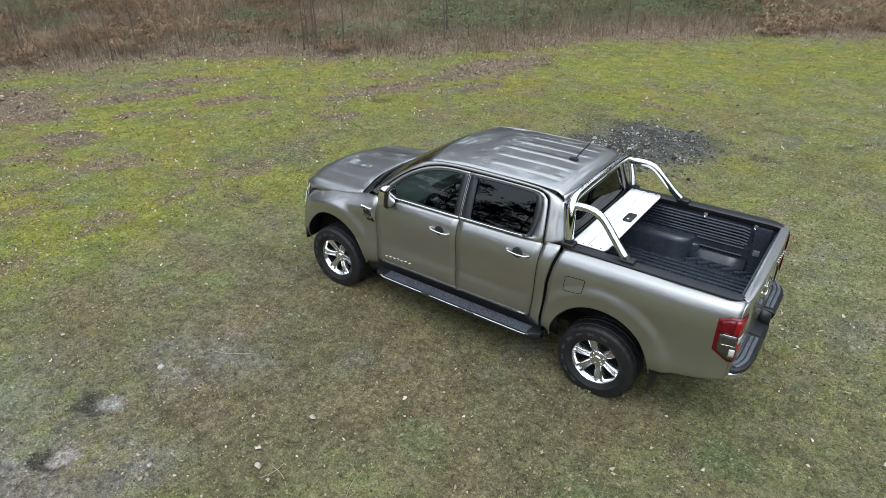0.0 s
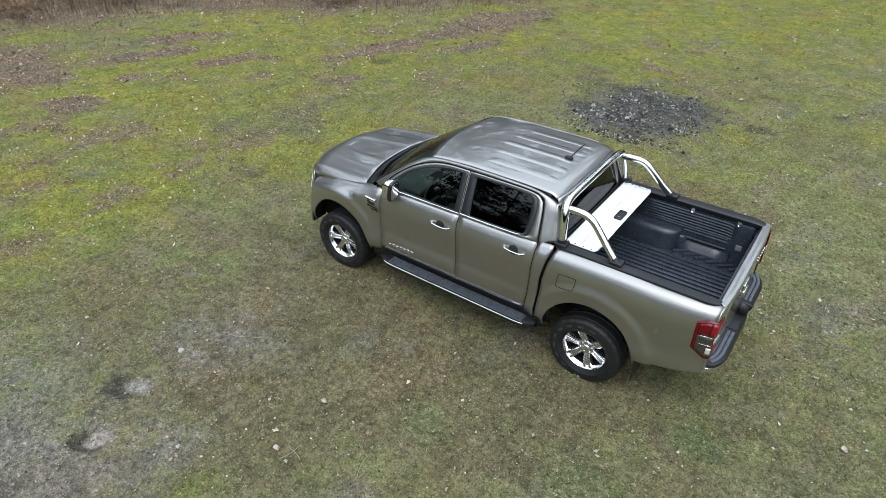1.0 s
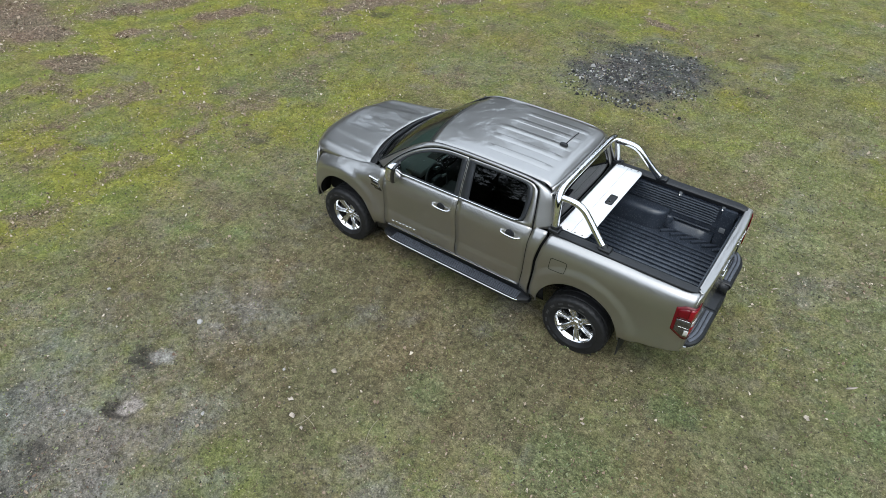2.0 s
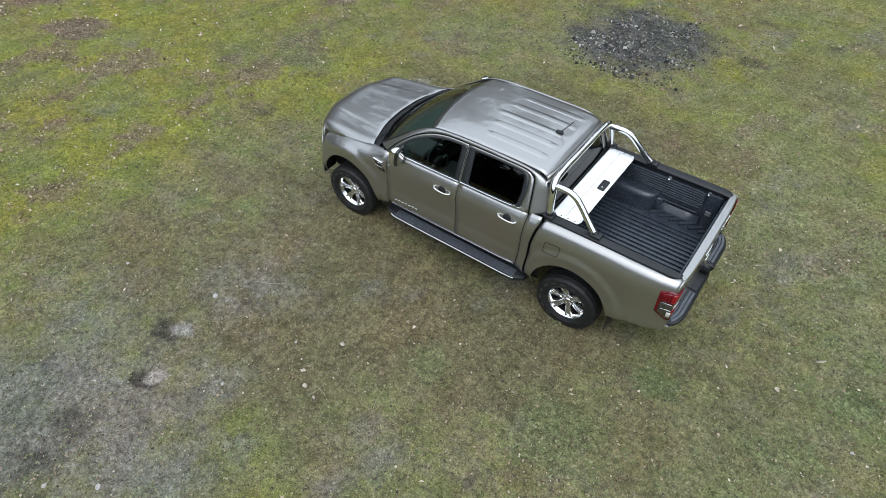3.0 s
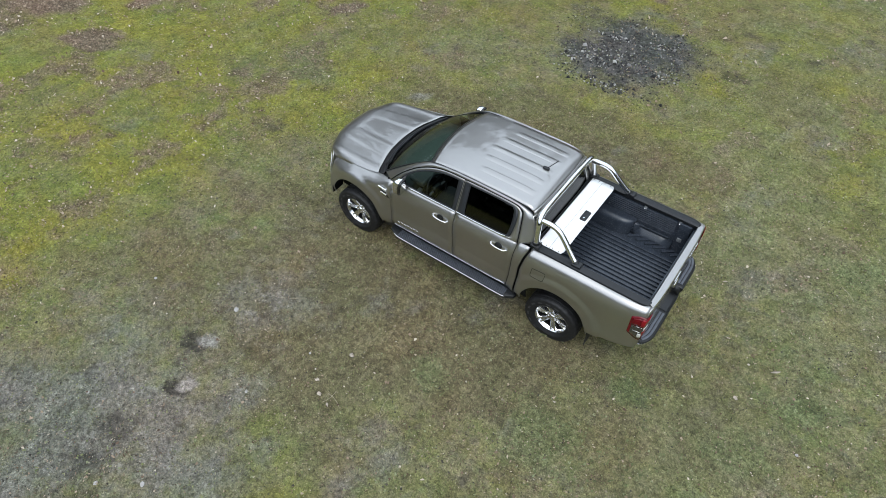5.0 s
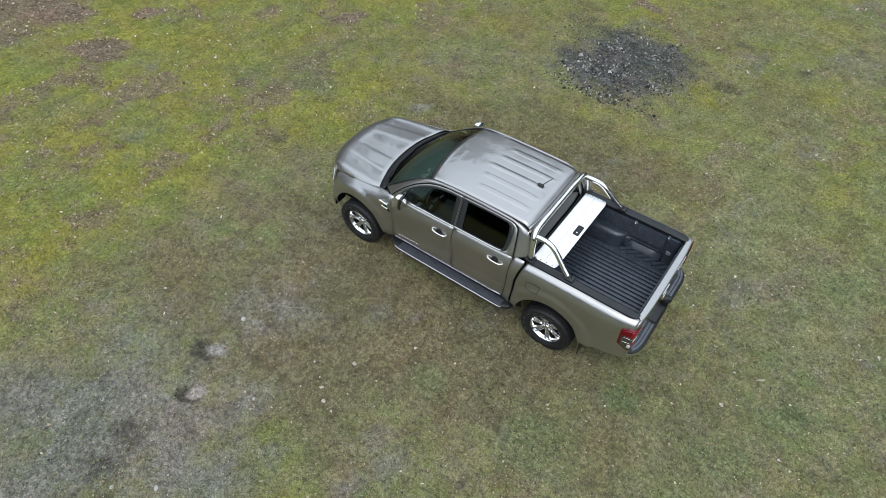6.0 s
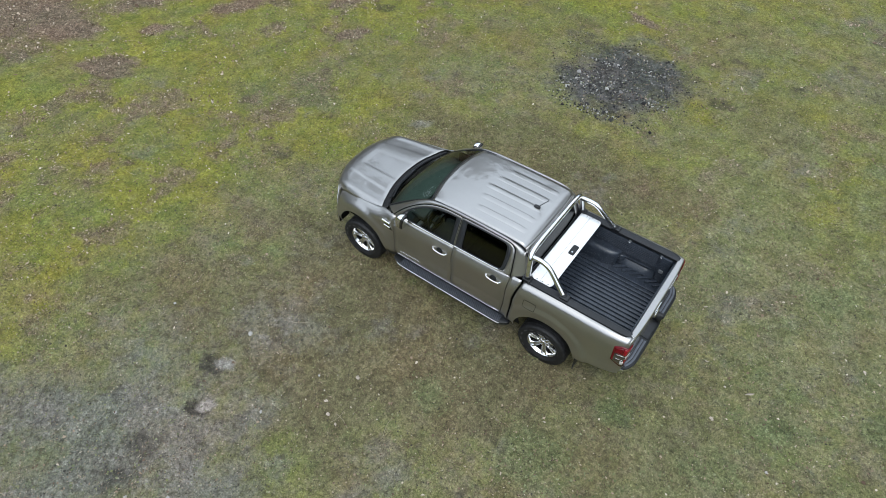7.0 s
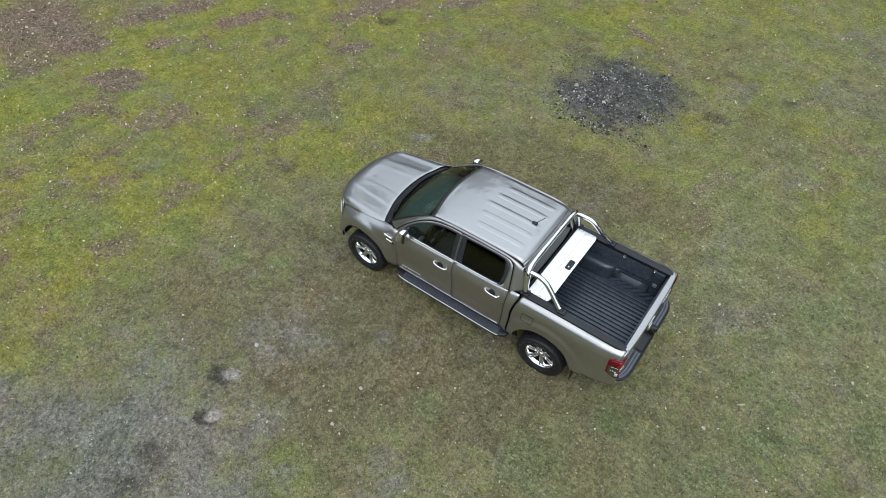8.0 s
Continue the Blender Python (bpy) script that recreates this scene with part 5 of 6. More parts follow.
def blades(r, x, y, h, w, lean):
    """Single bent blades of grass standing on the ground."""
    n = len(x)
    a, b = r.uniform(0, 2 * np.pi, n), r.uniform(0, 2 * np.pi, n)
    z = ground_z(x, y) - 0.004
    dx, dy = np.cos(a) * w / 2, np.sin(a) * w / 2
    l = h * lean * r.rand(n)
    v = np.zeros((n, 3, 3))
    v[:, 0] = np.stack([x - dx, y - dy, z], 1)
    v[:, 1] = np.stack([x + dx, y + dy, z], 1)
    v[:, 2] = np.stack([x + np.cos(b) * l, y + np.sin(b) * l, z + h], 1)
    return v.reshape(-1, 3), np.arange(3 * n).reshape(n, 3)


GRASS = toned("short_grass", [(0.0, (0.066, 0.064, 0.034)), (0.35, (0.168, 0.168, 0.078)), (0.72, (0.222, 0.224, 0.100)), (1.0, (0.42, 0.40, 0.255))], 0.9,
              [(0.0, (0.078, 0.092, 0.026)), (0.35, (0.196, 0.210, 0.042)), (0.75, (0.275, 0.282, 0.058)), (1.0, (0.44, 0.43, 0.170))])
for k, (n, box, hs, ws) in enumerate(((420000, (-5.2, 9.0, -9.0, 7.6), (0.010, 0.034), 0.009), (240000, (-9.0, 21.0, -21.0, 5.0), (0.010, 0.034), 0.018))):
    r, x, y = scatter(n // 8, *box, 100 + k)
    tuft = np.repeat(r.rand(len(x)), 8)
    x = np.repeat(x, 8) + r.normal(0, 0.016 * (1 + k), 8 * len(x))
    y = np.repeat(y, 8) + r.normal(0, 0.016 * (1 + k), len(x))
    n = len(x)
    c = cover(x, y)
    bare = np.maximum.reduce([c["ash"] * 1.1, c["sand"] * 1.1, 0.85 * c["soil"], 0.95 * c["damp"], 0.95 * c["litter"]])
    keep = (r.rand(n) > bare) & ~under_truck(x, y) & (r.rand(n) < 0.35 + 0.75 * fbm(x, y, 3.0, 3, 0.6, 9))
    if k:
        keep &= ~((x < 9.0) & (x > -5.2) & (y > -9.0)) & (past_edge(x, y) < 3.0)
    x, y, tuft = x[keep], y[keep], tuft[keep]
    c = cover(x, y)
    h = r.uniform(*hs, len(x)) * (0.6 + 0.8 * fbm(x, y, 2.2, 3, 0.6, 6))
    v, f = blades(r, x, y, h, ws * r.uniform(0.6, 1.4, len(x)), 1.4)
    patch = np.clip(0.62 * r.rand(len(x)) + 0.36 * tuft + 0.45 * fbm(x, y, 1.3, 4, 0.6, 10) - 0.22, 0, 1)
    stuff("grass", v, f, np.repeat(patch, 3), GRASS, "short mossy winter grass covering the clearing", "grass", np.repeat(np.clip(c["moss"] * (1 - 0.85 * c["brown"]) * (1 - 0.1 * c["thin"]) + 0.25 * (r.rand(len(x)) - 0.5), 0, 1), 3))

WEED = toned("weed_leaf", [(0.0, (0.062, 0.080, 0.032)), (0.6, (0.135, 0.165, 0.066)), (1.0, (0.23, 0.27, 0.15))])
r, x, y = scatter(60000, -2, 9, -4, 4, 131)
keep = r.rand(len(x)) < 0.6 * cover(x, y)["weed"]
x, y = x[keep], y[keep]
v, f = blades(r, x, y, r.uniform(0.015, 0.05, len(x)), r.uniform(0.010, 0.024, len(x)), 2.5)
stuff("weeds", v, f, np.repeat(r.rand(len(x)), 3), WEED, "low grey-green weeds among the grass", "weeds")

# fallen leaves
LEAF_OUT = np.array([(0.0, -0.5), (0.15, -0.26), (0.28, -0.02), (0.20, 0.26), (0.0, 0.5), (-0.20, 0.26), (-0.28, -0.02), (-0.15, -0.26)])
CRUMB_OUT = np.array([(0.0, -0.5), (0.30, -0.05), (0.10, 0.45), (-0.25, 0.15)])


def leaf_mesh(r, n, x, y, size, lift=0.012, outline=LEAF_OUT):
    m = len(outline)
    a = r.uniform(0, 2 * np.pi, n)
    tx, ty, fold = r.normal(0, 0.40, n), r.normal(0, 0.40, n), r.uniform(-0.3, 0.75, n)
    rag = r.uniform(0.55, 1.30, (n, m))
    u = outline[None, :, 0] * size[:, None] * r.uniform(0.6, 1.5, n)[:, None] * rag
    w = outline[None, :, 1] * size[:, None] * rag
    h = 0.06 * size[:, None] * r.normal(0, 1, (n, m)) + fold[:, None] * np.abs(u) + tx[:, None] * u + ty[:, None] * w
    px = x[:, None] + u * np.cos(a)[:, None] - w * np.sin(a)[:, None]
    py = y[:, None] + u * np.sin(a)[:, None] + w * np.cos(a)[:, None]
    z0 = ground_z(x, y) + lift + 0.18 * size
    ring = np.stack([px, py, z0[:, None] + h], -1)
    mid = np.stack([x, y, z0], -1)[:, None]
    v = np.concatenate([ring, mid], 1).reshape(-1, 3)
    base = (np.arange(n) * (m + 1))[:, None, None]
    tri = np.array([(i, (i + 1) % m, m) for i in range(m)])[None]
    return v, (base + tri).reshape(-1, 3), m + 1


DRY = toned("dry_leaf", [(0.0, (0.085, 0.054, 0.038)), (0.30, (0.20, 0.138, 0.098)), (0.60, (0.32, 0.240, 0.170)), (0.85, (0.45, 0.365, 0.275)), (1.0, (0.62, 0.55, 0.45))])
r, x, y = scatter(230000, -8, 20, -21, 7.6, 141)
c = cover(x, y)
dens = 0.045 + 0.80 * c["litter"] * (past_edge(x, y) < 2.5) * (1 - 0.55 * smooth01((past_edge(x, y) + 0.5) / 1.0)) + 0.17 * smooth01((x - 4.5) / 4.0) * smooth01((fbm(x, y, 0.7, 4, 0.7, 13) - 0.3) / 0.35) * 1.6 + 0.03 * fbm(x, y, 0.6, 3, 0.6, 12)
keep = (r.rand(len(x)) < dens * 0.9) & ~under_truck(x, y)
x, y, lit = x[keep], y[keep], c["litter"][keep]
size = r.uniform(0.012, 0.040, len(x)) * (1 + 0.3 * smooth01((np.hypot(x, y - 3) - 6) / 8)) * np.where(r.rand(len(x)) < 0.12, 1.7, 1.0) * (1 + 0.1 * lit)
v, f, m = leaf_mesh(r, len(x), x, y, size)
tone = np.clip(r.rand(len(x)) ** 0.9 * np.where(lit > 0.4, 0.95, 1.0), 0, 1)
stuff("fallen_leaves", v, f, np.repeat(tone, m), DRY, "small dry fallen leaves strewn over the grass", "leaves")

r, x, y = scatter(120000, -5, 11, -7, 7.5, 145)
keep = (r.rand(len(x)) < 0.20 + 0.60 * smooth01((fbm(x, y, 0.9, 4, 0.7, 27) - 0.40) / 0.25)) & ~under_truck(x, y)
x, y = x[keep], y[keep]
v, f, m = leaf_mesh(r, len(x), x, y, r.uniform(0.008, 0.026, len(x)) * np.where(r.rand(len(x)) < 0.08, 1.6, 1.0), 0.016, CRUMB_OUT)
stuff("leaf_crumbs", v, f, np.repeat(0.95 * r.rand(len(x)) ** 1.6, m), DRY, "crumbled brown leaf bits trodden into the grass", "leaves")


def rosettes(r, x, y, size):
    """Flat rosettes of seven pointed leaves round a low heart."""
    n, k = len(x), 7
    z = ground_z(x, y) + 0.014
    a = r.uniform(0, 2 * np.pi, n)[:, None] + np.arange(k)[None] * 2 * np.pi / k + r.normal(0, 0.22, (n, k))
    l = size[:, None] * r.uniform(0.55, 1.2, (n, k))
    w = 0.26 * size[:, None]
    ca, sa = np.cos(a), np.sin(a)
    at = lambda d, e, h: np.stack([x[:, None] + d * ca - e * sa, y[:, None] + d * sa + e * ca, z[:, None] + h], -1)
    v = np.stack([at(0.08 * l, 0 * l, 0.004 + 0 * l), at(0.55 * l, w, 0.012 + 0.1 * l), at(l, 0 * l, r.uniform(0, 0.25, (n, k)) * l), at(0.55 * l, -w, 0.012 + 0.1 * l)], 2)
    return v.reshape(-1, 3), np.arange(4 * n * k).reshape(-1, 4)


ROSETTE = toned("weed_rosette", [(0.0, (0.085, 0.105, 0.045)), (0.5, (0.175, 0.200, 0.090)), (1.0, (0.31, 0.33, 0.19))], 0.7)
r, x, y = scatter(26000, -5.5, 9, -6, 7.2, 146)
keep = (r.rand(len(x)) < 0.04 + 0.30 * smooth01((fbm(x, y, 0.7, 4, 0.7, 28) - 0.46) / 0.2) + 0.5 * cover(x, y)["weed"]) & ~under_truck(x, y) & (past_edge(x, y) < -0.5)
x, y = x[keep], y[keep]
v, f = rosettes(r, x, y, r.uniform(0.008, 0.022, len(x)))
stuff("weed_rosettes", v, f, np.repeat(r.rand(len(x)), 28), ROSETTE, "small grey-green weed rosettes among the moss", "weeds")

# dark crumbs of soil and cinders, pale stones in the ash
STONE = toned("stone_chips", [(0.0, (0.020, 0.020, 0.021)), (0.45, (0.055, 0.054, 0.053)), (0.60, (0.16, 0.155, 0.15)), (1.0, (0.42, 0.41, 0.39))])
CHIP = np.array([(-1, -1, -0.4), (1, -0.8, -0.4), (1.1, 0.9, -0.4), (-0.9, 1, -0.4), (-0.5, -0.6, 0.7), (0.6, -0.4, 0.8), (0.5, 0.6, 0.6), (-0.6, 0.5, 0.75)]) * 0.5
CHIP_Q = np.array([(4, 5, 6, 7), (0, 1, 5, 4), (1, 2, 6, 5), (2, 3, 7, 6), (3, 0, 4, 7)])


def chips(r, x, y, size):
    n = len(x)
    a = r.uniform(0, 2 * np.pi, n)
    s = size[:, None] * r.uniform(0.5, 1.3, (n, 3))
    q = CHIP[None] * s[:, None] * r.uniform(0.7, 1.3, (n, 8, 1))
    px = q[..., 0] * np.cos(a)[:, None] - q[..., 1] * np.sin(a)[:, None] + x[:, None]
    py = q[..., 0] * np.sin(a)[:, None] + q[..., 1] * np.cos(a)[:, None] + y[:, None]
    v = np.stack([px, py, q[..., 2] + (ground_z(x, y) + 0.2 * size)[:, None]], -1).reshape(-1, 3)
    return v, ((np.arange(n) * 8)[:, None, None] + CHIP_Q[None]).reshape(-1, 4)


r, x, y = scatter(26000, 0.0, 4.6, -8.2, -3.8, 151)
ash = cover(x, y)["ash"]
rim = np.exp(-((ash - 0.5) / 0.3) ** 2)
pale = np.zeros(len(x))
for cx, cy, rx, ry, turn, k in ((2.0, -4.6, 0.75, 0.16, 0, 81), (2.85, -4.95, 0.35, 0.16, 100, 82), (2.5, -6.25, 0.5, 0.10, 5, 83), (1.6, -6.4, 0.55, 0.12, 20, 84), (1.1, -5.5, 0.3, 0.22, 60, 85), (2.4, -5.5, 0.6, 0.35, 20, 86)):
    pale = np.maximum(pale, spot(x, y, cx, cy, rx, ry, turn, 0.7, k, 0.6))
keep = r.rand(len(x)) < 0.09 * ash + 0.012 * rim + 0.30 * pale
x, y, pale = x[keep], y[keep], pale[keep]
v, f = chips(r, x, y, r.uniform(0.010, 0.032, len(x)) * (1 + 0.35 * pale) * np.where(r.rand(len(x)) < 0.06, 1.8, 1.0))
stuff("cinders", v, f, np.repeat(np.clip(r.rand(len(x)) ** 3.2 + 0.45 * pale * r.rand(len(x)), 0, 1), 8), STONE, "charcoal cinders and pale stones in an old fire site", "cinders")
CRUMB = toned("soil_crumbs", [(0.0, (0.042, 0.040, 0.034)), (0.30, (0.105, 0.098, 0.075)), (0.42, (0.19, 0.21, 0.085)), (0.60, (0.24, 0.25, 0.12)), (0.74, (0.24, 0.20, 0.135)), (0.95, (0.30, 0.26, 0.20)), (1.0, (0.46, 0.42, 0.35))])
r, x, y = scatter(330000, -5, 11, -9, 7.5, 152)
c = cover(x, y)
keep = (r.rand(len(x)) < 0.03 + 0.12 * fbm(x, y, 1.1, 4, 0.7, 14) + 0.10 * c["soil"] - 0.08 * c["sand"]) & ~under_truck(x, y)
x, y = x[keep], y[keep]
v, f = chips(r, x, y, r.uniform(0.006, 0.018, len(x)) * np.where(r.rand(len(x)) < 0.1, 1.5, 1.0))
stuff("soil_crumbs", v, f, np.repeat(r.rand(len(x)) ** 1.35, 8), CRUMB, "small crumbs of soil and grit", "soil")

# single leaves, stones and straws that stand out
BIGLEAF = surface("pale_dry_leaf", (0.46, 0.39, 0.32), 0.8, 0, 0.25, 40, 0.3, 120)
PALESTONE = surface("pale_stone", (0.40, 0.38, 0.36), 0.85, 0, 0.15, 30, 0.4, 90)
STRAW = surface("dry_straw", (0.36, 0.31, 0.22), 0.8, 0, 0.2, 20)


def fallen_leaf(x, y, size, seed):
    rr = np.random.RandomState(seed)
    v, f, _ = leaf_mesh(rr, 1, np.array([x]), np.array([y]), np.array([size]), 0.022)
    ob = new("fallen_leaf", quick_mesh("fallen_leaf", v, f, BIGLEAF))
    s = ob.modifiers.new("thickness", "SOLIDIFY")
    s.thickness = 0.0015
    return tagged(ob, "pale dry oak leaf lying on the grass", "leaf", "single fallen leaves")


LEAVES = ((1.83, 2.62, 0.11), (-2.57, -0.30, 0.13), (-3.73, -1.56, 0.10), (-1.56, -1.33, 0.09), (1.79, 3.25, 0.09), (1.62, 3.30, 0.10), (1.95, 3.13, 0.08), (-2.29, 0.34, 0.08), (-1.92, -0.46, 0.08), (7.0, 0.6, 0.10), (6.4, 1.2, 0.09), (5.9, 1.9, 0.10), (8.3, -0.3, 0.10), (9.3, -1.5, 0.11), (10.53, -0.88, 0.12), (7.2, 2.0, 0.09), (-0.56, 1.66, 0.07))
for i, (x, y, s) in enumerate(LEAVES):
    fallen_leaf(x, y, 0.8 * s, 300 + i)


def stone(x, y, size, seed):
    rr = np.random.RandomState(seed)
    bm = bmesh.new()
    bmesh.ops.create_icosphere(bm, subdivisions=2, radius=size / 2)
    for vert in bm.verts:
        vert.co *= 1 + 0.55 * noise.noise(vert.co / size * 2.2 + Vector((seed * 3.7, 0, 0)))
        vert.co.x *= 1.25
        vert.co.z *= 0.5
    me = bpy.data.meshes.new("stone")
    bm.to_mesh(me)
    bm.free()
    me.materials.append(PALESTONE)
    ob = new("stone", me)
    ob.location = (x, y, float(ground_z(x, y)) + size * 0.15)
    ob.rotation_euler = (0, 0, rr.rand() * 6)
    return tagged(ob, "small pale stone in the bare soil", "stone", "pale stones")


for i, (x, y, s) in enumerate(((3.575, 2.995, 0.085), (2.55, 3.75, 0.05), (4.1, 4.9, 0.05), (2.62, 5.2, 0.07), (3.05, 5.5, 0.06), (2.3, 2.9, 0.04), (4.9, 3.3, 0.05), (-3.1, 0.6, 0.05))):
    stone(x, y, s * 0.72, i + 1)


def straw(x, y, length, turn, bend=0.02, mat=None):
    a = radians(turn)
    pts = [(x + math.cos(a) * t * length - math.sin(a) * bend * math.sin(t * 3.1), y + math.sin(a) * t * length + math.cos(a) * bend * math.sin(t * 3.1), float(ground_z(x + math.cos(a) * t * length, y + math.sin(a) * t * length)) + 0.016) for t in (0, 0.3, 0.65, 1)]
    ob = part("straw", tube(pts, 0.0026, 5, 10), mat or STRAW)
    return tagged(ob, "dry straw stalk lying on the grass", "straw", "dry straws")


for x, y, l, a in ((1.02, 3.05, 0.26, -75), (1.72, 3.18, 0.25, 165), (1.66, 3.10, 0.22, 80), (3.0, 2.35, 0.40, 30), (7.7, 1.9, 0.3, 10), (8.6, 1.0, 0.35, 160), (-0.3, -6.9, 0.2, 20), (-2.9, -2.2, 0.25, 140), (2.9, 4.6, 0.2, 60), (5.0, 2.7, 0.22, 100)):
    straw(x, y, l, a)

# ---- scrub at the edge of the clearing ----
def scrub_points(n, near, far, seed):
    r = np.random.RandomState(seed)
    x, y = r.uniform(-14, 40, n), r.uniform(-42, 14, n)
    e = past_edge(x, y) + 1.4 * (fbm(x, y, 0.4, 4, 0.6, 3) - 0.5) * 2
    keep = (e > near) & (e < far) & (y < 0.75 * x + 9)
    return r, x[keep], y[keep], e[keep]


def lushness(x, y):
    """Where the brambles keep green, against the dead bracken."""
    return fbm(x, y, 0.22, 3, 0.6, 22) + 0.38 * np.exp(-(((x - 9.5) * 0.7 + (y + 16.5) * 0.7) / 8.5) ** 2 - (((y + 16.5) - (x - 9.5)) * 0.7 / 6.0) ** 2) - 0.12 * smooth01((4.0 - x) / 3.0)


STALK = toned("dry_stalk", [(0.0, (0.050, 0.040, 0.028)), (0.4, (0.150, 0.115, 0.076)), (0.75, (0.265, 0.208, 0.140)), (1.0, (0.44, 0.375, 0.28))])
r, x, y, e = scrub_points(560000, -0.9, 13, 201)
keep = r.rand(len(x)) < 0.08 + 0.62 * (1 - 0.6 * smooth01((lushness(x, y) - 0.55) / 0.15) * smooth01((e - 2.0) / 2.0)) * smooth01((e + 0.6) / 1.8) * smooth01((fbm(x, y, 0.8, 4, 0.65, 15) - 0.25) / 0.4)
x, y, e = x[keep], y[keep], e[keep]
h = r.uniform(0.15, 0.60, len(x)) * (0.25 + 0.75 * smooth01((e + 0.5) / 2.2)) * (0.3 + 1.4 * fbm(x, y, 0.7, 4, 0.65, 16))
v, f = blades(r, x, y, h, r.uniform(0.008, 0.022, len(x)), 1.0)
stuff("dry_grass", v, f, np.repeat(np.clip(0.6 * r.rand(len(x)) + 0.5 * fbm(x, y, 0.7, 3, 0.6, 17), 0, 1), 3), STALK, "withered brown grass stalks at the edge of the clearing", "dry grass")


def fronds(r, x, y, length, arch):
    """Arched fern fronds: a stem line with leaflets on both sides."""
    n, k = len(x), 9
    a = r.uniform(0, 2 * np.pi, n)
    up = r.uniform(0.25, 1.1, n) * arch
    t = np.linspace(0, 1, k)
    run = length[:, None] * t[None] * np.cos(up)[:, None]
    rise = length[:, None] * (t[None] * np.sin(up)[:, None] - 0.55 * t[None] ** 2.2)
    z0 = ground_z(x, y)
    cx, cy = x[:, None] + run * np.cos(a)[:, None], y[:, None] + run * np.sin(a)[:, None]
    cz = np.maximum(z0[:, None] + 0.12 + rise, z0[:, None] + 0.02)
    w = 0.22 * length[:, None] * np.sin(np.pi * (0.12 + 0.86 * t[None]))
    vs, fs = [], []
    for s in (1, -1):
        tipx = cx + s * w * -np.sin(a)[:, None] + 0.3 * w * np.cos(a)[:, None]
        tipy = cy + s * w * np.cos(a)[:, None] + 0.3 * w * np.sin(a)[:, None]
        tipz = cz - 0.25 * w + r.normal(0, 0.03, (n, k))
        g = 0.030 * length[:, None]
        v = np.stack([np.stack([cx - g * np.cos(a)[:, None], cy - g * np.sin(a)[:, None], cz], -1), np.stack([cx + g * np.cos(a)[:, None], cy + g * np.sin(a)[:, None], cz], -1), np.stack([tipx, tipy, tipz], -1)], 2)
        vs.append(v.reshape(-1, 3))
    v = np.vstack(vs)
    return v, np.arange(len(v)).reshape(-1, 3), k


BRACKEN = toned("dead_bracken", [(0.0, (0.055, 0.037, 0.025)), (0.45, (0.165, 0.100, 0.060)), (0.80, (0.270, 0.170, 0.102)), (1.0, (0.41, 0.30, 0.19))])


r, x, y, e = scrub_points(110000, 0.5, 17, 211)
warm = fbm(x, y, 0.30, 3, 0.6, 18) + 0.10 * smooth01((x - 13) / 4) + 0.18 * smooth01((3.5 - x) / 3) - 0.9 * np.clip(lushness(x, y) - 0.5, 0, 1)
keep = r.rand(len(x)) < smooth01((warm - 0.42) / 0.20)
x, y = x[keep], y[keep]
v, f, k = fronds(r, x, y, r.uniform(0.25, 0.70, len(x)), 1.3)
tone = np.clip(0.75 * r.rand(len(x)) + 0.5 * fbm(x, y, 0.9, 2, 0.5, 19) - 0.10 + 0.25 * smooth01((5.0 - x) / 3.0), 0, 1)
stuff("bracken", v, f, np.tile(np.repeat(tone, 3 * k), 2), BRACKEN, "dead rust-brown bracken fronds", "bracken")

BRAMBLE = toned("bramble_leaf", [(0.0, (0.036, 0.055, 0.028)), (0.6, (0.095, 0.140, 0.062)), (1.0, (0.21, 0.27, 0.13))], 0.6)
r, x, y, e = scrub_points(700000, 1.0, 15, 221)
lush = lushness(x, y)
keep = r.rand(len(x)) < 0.9 * smooth01((lush - 0.48) / 0.14) * smooth01((e - 1.4) / 2.0)
x, y, lush = x[keep], y[keep], lush[keep]
v, f = blades(r, x, y, r.uniform(-0.03, 0.05, len(x)), r.uniform(0.04, 0.10, len(x)), 1.0)
v[:, 2] += np.repeat(0.05 + r.rand(len(x)) * (0.15 + 0.9 * smooth01((lush - 0.5) / 0.25) * fbm(x, y, 0.9, 3, 0.6, 23)), 3)
v[2::3, :2] += r.normal(0, 0.07, (len(x), 2))
stuff("brambles", v, f, np.repeat(np.clip(0.6 * r.rand(len(x)) + 0.5 * fbm(x, y, 1.2, 3, 0.6, 24), 0, 1), 3), BRAMBLE, "low green brambles among the dead bracken", "brambles")

# taller dead stems standing in the scrub
r, x, y, e = scrub_points(60000, -0.2, 13, 231)
keep = r.rand(len(x)) < 0.5 * fbm(x, y, 0.6, 3, 0.6, 26)
x, y = x[keep], y[keep]
v, f = blades(r, x, y, r.uniform(0.35, 1.25, len(x)), r.uniform(0.008, 0.018, len(x)), 0.35)
stuff("dead_stems", v, f, np.repeat(0.15 + 0.7 * r.rand(len(x)), 3), STALK, "thin dead stems standing in the scrub", "stems")

BARK = surface("dark_bark", (0.11, 0.09, 0.075), 0.9, 0, 0.3, 12, 0.6, 40)


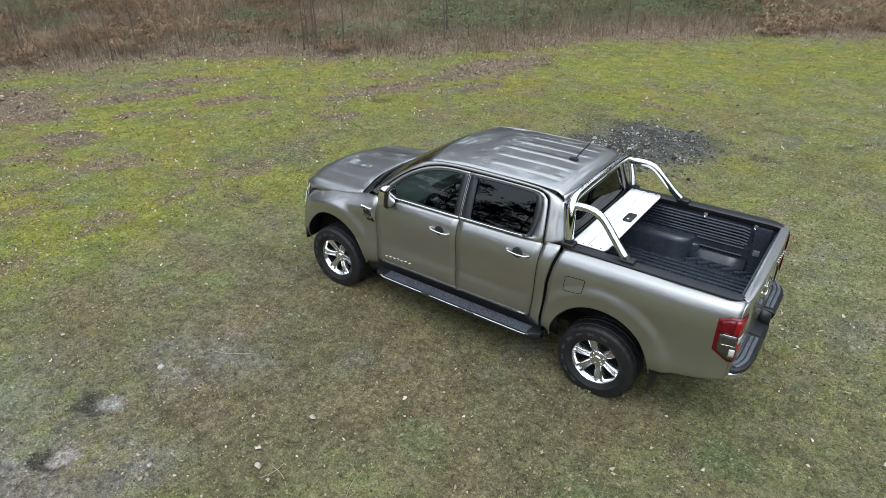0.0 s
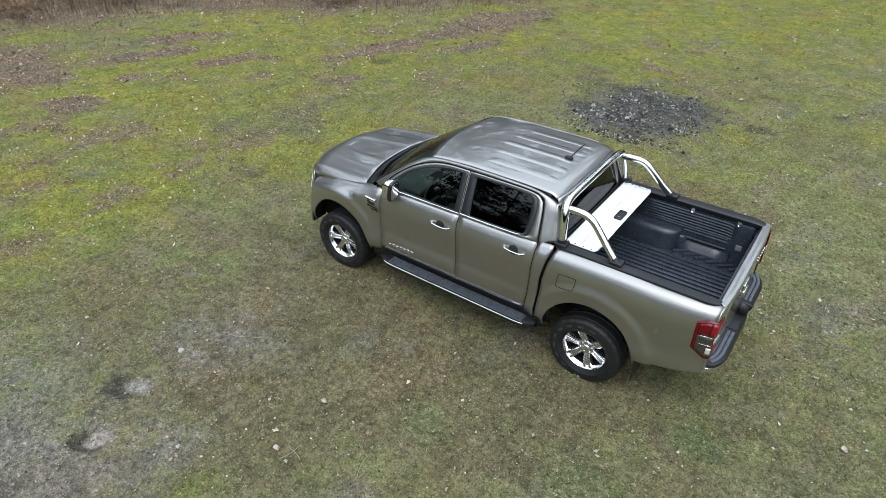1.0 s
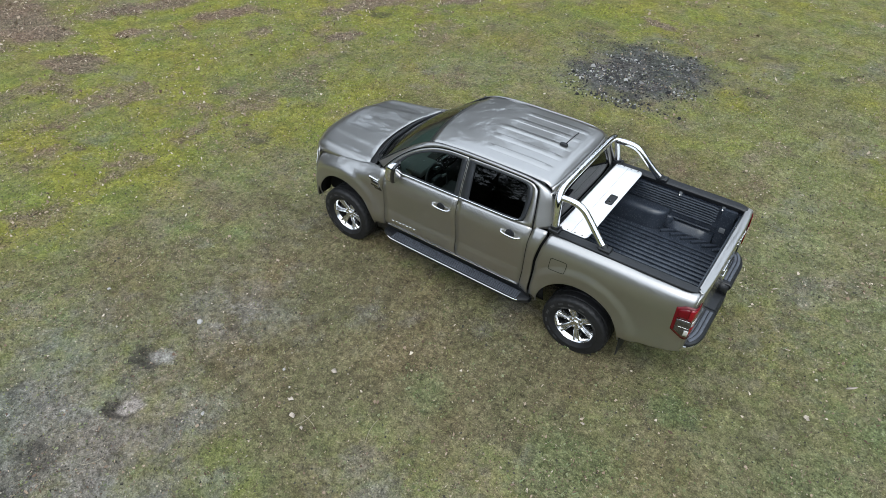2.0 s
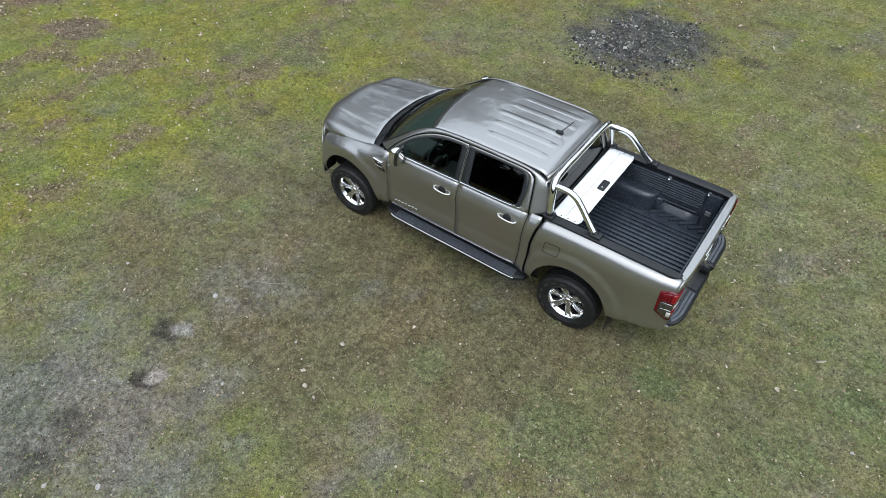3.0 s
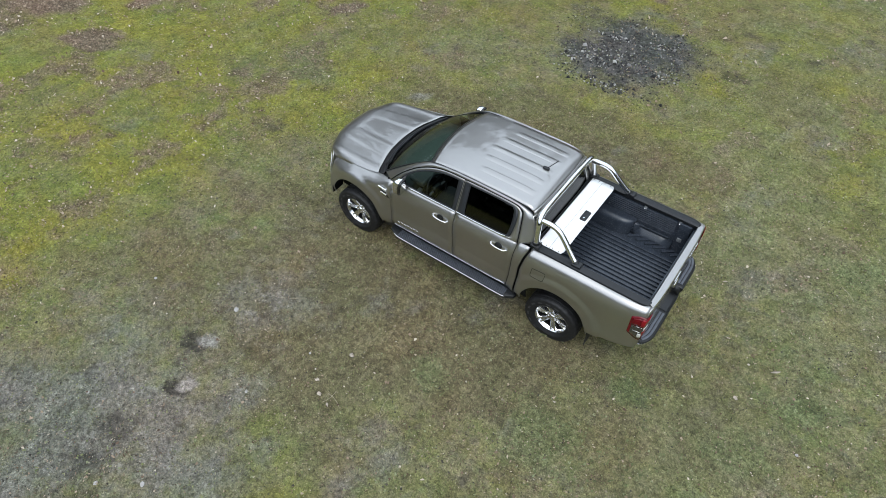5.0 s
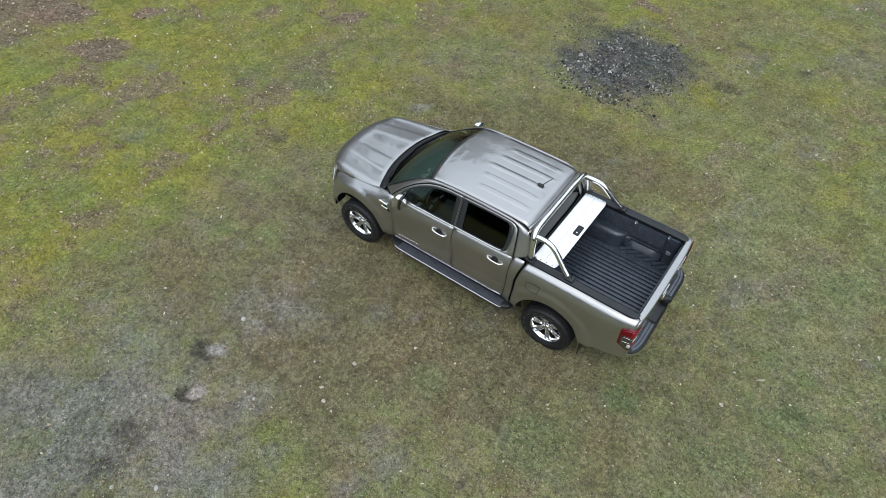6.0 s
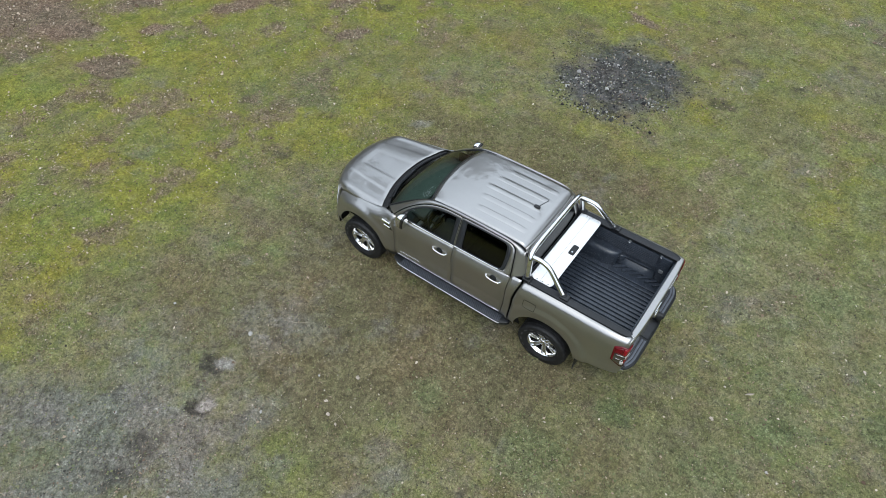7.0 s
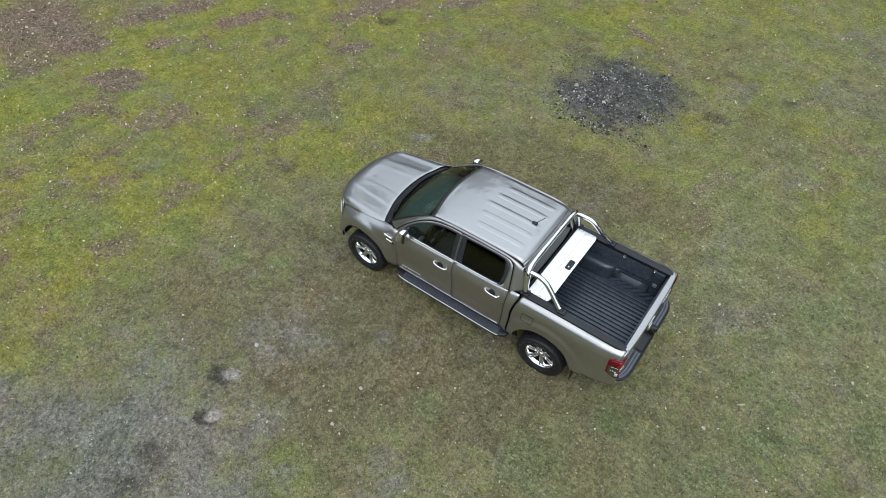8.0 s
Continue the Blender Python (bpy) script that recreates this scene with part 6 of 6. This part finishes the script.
def sapling(x, y, height, seed):
    rr = np.random.RandomState(seed)
    base = new("sapling")
    base.location = (x, y, float(ground_z(x, y)) - 0.03)
    tagged(base, "thin bare sapling at the edge of the scrub", "sapling", "bare saplings")
    top = (rr.normal(0, 0.12), rr.normal(0, 0.12), height)
    v, f = tube([(0, 0, 0), (top[0] * 0.3 + rr.normal(0, 0.03), top[1] * 0.3, height * 0.4), top], 0.015 + 0.005 * height, 6, 10)
    v = v * np.stack([1 - 0.6 * v[:, 2] / height] * 2 + [np.ones(len(v))], 1)
    part("stem", (v, f), BARK, base)
    for i in range(rr.randint(3, 7)):
        z = height * rr.uniform(0.25, 0.95)
        a, l = rr.uniform(0, 6.28), height * rr.uniform(0.15, 0.35)
        ox, oy = top[0] * z / height, top[1] * z / height
        part("twig", tube([(ox * 0.7, oy * 0.7, z), (ox + math.cos(a) * l * 0.5, oy + math.sin(a) * l * 0.5, z + l * 0.5), (ox + math.cos(a) * l * 0.8, oy + math.sin(a) * l * 0.8, z + l)], 0.005, 5, 8), BARK, base)


SAPLINGS = ((13.25, -7.9, 2.0), (13.05, -8.25, 2.3), (12.9, -8.0, 1.8), (12.4, -8.7, 2.1), (13.6, -8.4, 1.7), (16.7, -3.85, 1.5), (16.2, -4.4, 1.7), (17.3, -5.0, 1.9), (15.2, -7.1, 1.6), (10.6, -11.4, 1.5), (8.9, -13.5, 1.8), (11.5, -12.8, 2.0), (18.8, -2.4, 1.8), (14.6, -9.6, 2.2), (6.3, -15.8, 1.7))
for i, (x, y, h) in enumerate(SAPLINGS):
    sapling(x, y, h, 400 + i)

# ---- the wood round the clearing ----
NEEDLE = toned("pine_needles", [(0.0, (0.018, 0.026, 0.012)), (0.6, (0.040, 0.055, 0.024)), (1.0, (0.075, 0.085, 0.040))])


def pine(height, seed):
    rr = np.random.RandomState(seed)
    tree = tagged(new("pine_tree"), "tall dark pine branched nearly to the ground", "tree", "pines round the clearing")
    v, f = tube([(0, 0, -0.2), (rr.normal(0, 0.2), rr.normal(0, 0.2), height * 0.5), (rr.normal(0, 0.4), rr.normal(0, 0.4), height)], 0.24, 10, 16)
    k = 1 - 0.85 * np.clip(v[:, 2] / height, 0, 1)
    v[:, :2] *= k[:, None]
    limbs = []
    pts, tones_ = [], []
    for i in range(64):
        z = height * rr.uniform(0.05, 0.98)
        a = rr.uniform(0, 6.28)
        l = height * 0.22 * (1.15 - z / height) ** 0.6 * rr.uniform(0.6, 1.2)
        tip = np.array((math.cos(a) * l, math.sin(a) * l, z + l * rr.uniform(-0.1, 0.35)))
        limbs.append(tube([(0, 0, z - 0.3), tip * (0.5, 0.5, 1) - (0, 0, 0.1), tip], 0.045, 4, 4))
        for j in range(8):
            c = np.array((0, 0, z)) * (1 - (j + 2) / 10) + tip * (j + 2) / 10 + rr.normal(0, 0.35, 3)
            q = c + rr.normal(0, 0.42, (12, 3)) * (1, 1, 0.55)
            pts.append(q)
            tones_.append(np.clip(rr.rand() * 0.6 + rr.rand(12) * 0.4, 0, 1))
    part("trunk", merge((v, f), *limbs), BARK, tree)
    c = np.vstack(pts)
    n = len(c)
    d = rr.normal(0, 0.25, (n, 3, 3)) * (1, 1, 0.6)
    me = quick_mesh("crown", (c[:, None] + d).reshape(-1, 3), np.arange(3 * n).reshape(n, 3), NEEDLE)
    me.attributes.new("tone", "FLOAT", "POINT").data.foreach_set("value", np.repeat(np.concatenate(tones_), 3).astype(np.float32))
    crown = new("crown", me)
    crown.parent = tree
    return tree


wood = random.Random(5)
pines = [pine(30, 501), pine(34, 502), pine(27, 503)]
spots = []
for i in range(96):
    a = radians(i * 3.75 + wood.uniform(-1.5, 1.5))
    d = wood.uniform(36, 48)
    tall = 0.76 + 0.31 * math.cos(a + radians(55))
    spots.append((2 + d * math.cos(a), -1 + d * math.sin(a), tall * wood.uniform(0.72, 1.14)))
for i, (x, y, size) in enumerate(spots):
    m = Matrix.Translation((x, y, float(ground_z(x, y)))) @ pose(0, 0, 0, 0, 0, wood.uniform(0, 360)) @ Matrix.Diagonal((0.55 + 0.45 * size, 0.55 + 0.45 * size, size, 1))
    if i < 3:
        pines[i].matrix_basis = m
    else:
        copy_thing(pines[i % 3], m)


# unseen foliage added at the wood's foot to keep low sky out of reflections
r = np.random.RandomState(601)
n = 70000
a, d = r.uniform(0, 2 * np.pi, n), r.uniform(41, 56, n)
x, y = 2 + d * np.cos(a), -1 + d * np.sin(a)
top = 5.0 + 5.0 * fbm(x, y, 0.09, 3, 0.6, 29)
c = np.stack([x, y, ground_z(x, y) + top * r.rand(n) ** 0.9], 1)
v = (c[:, None] + r.normal(0, 0.42, (n, 3, 3))).reshape(-1, 3)
stuff("undergrowth", v, np.arange(3 * n).reshape(n, 3), np.repeat(np.clip(0.6 * r.rand(n) + 0.4 * fbm(x, y, 0.3, 2, 0.5, 30), 0, 1), 3), NEEDLE, "dense dark undergrowth along the edge of the wood", "undergrowth")
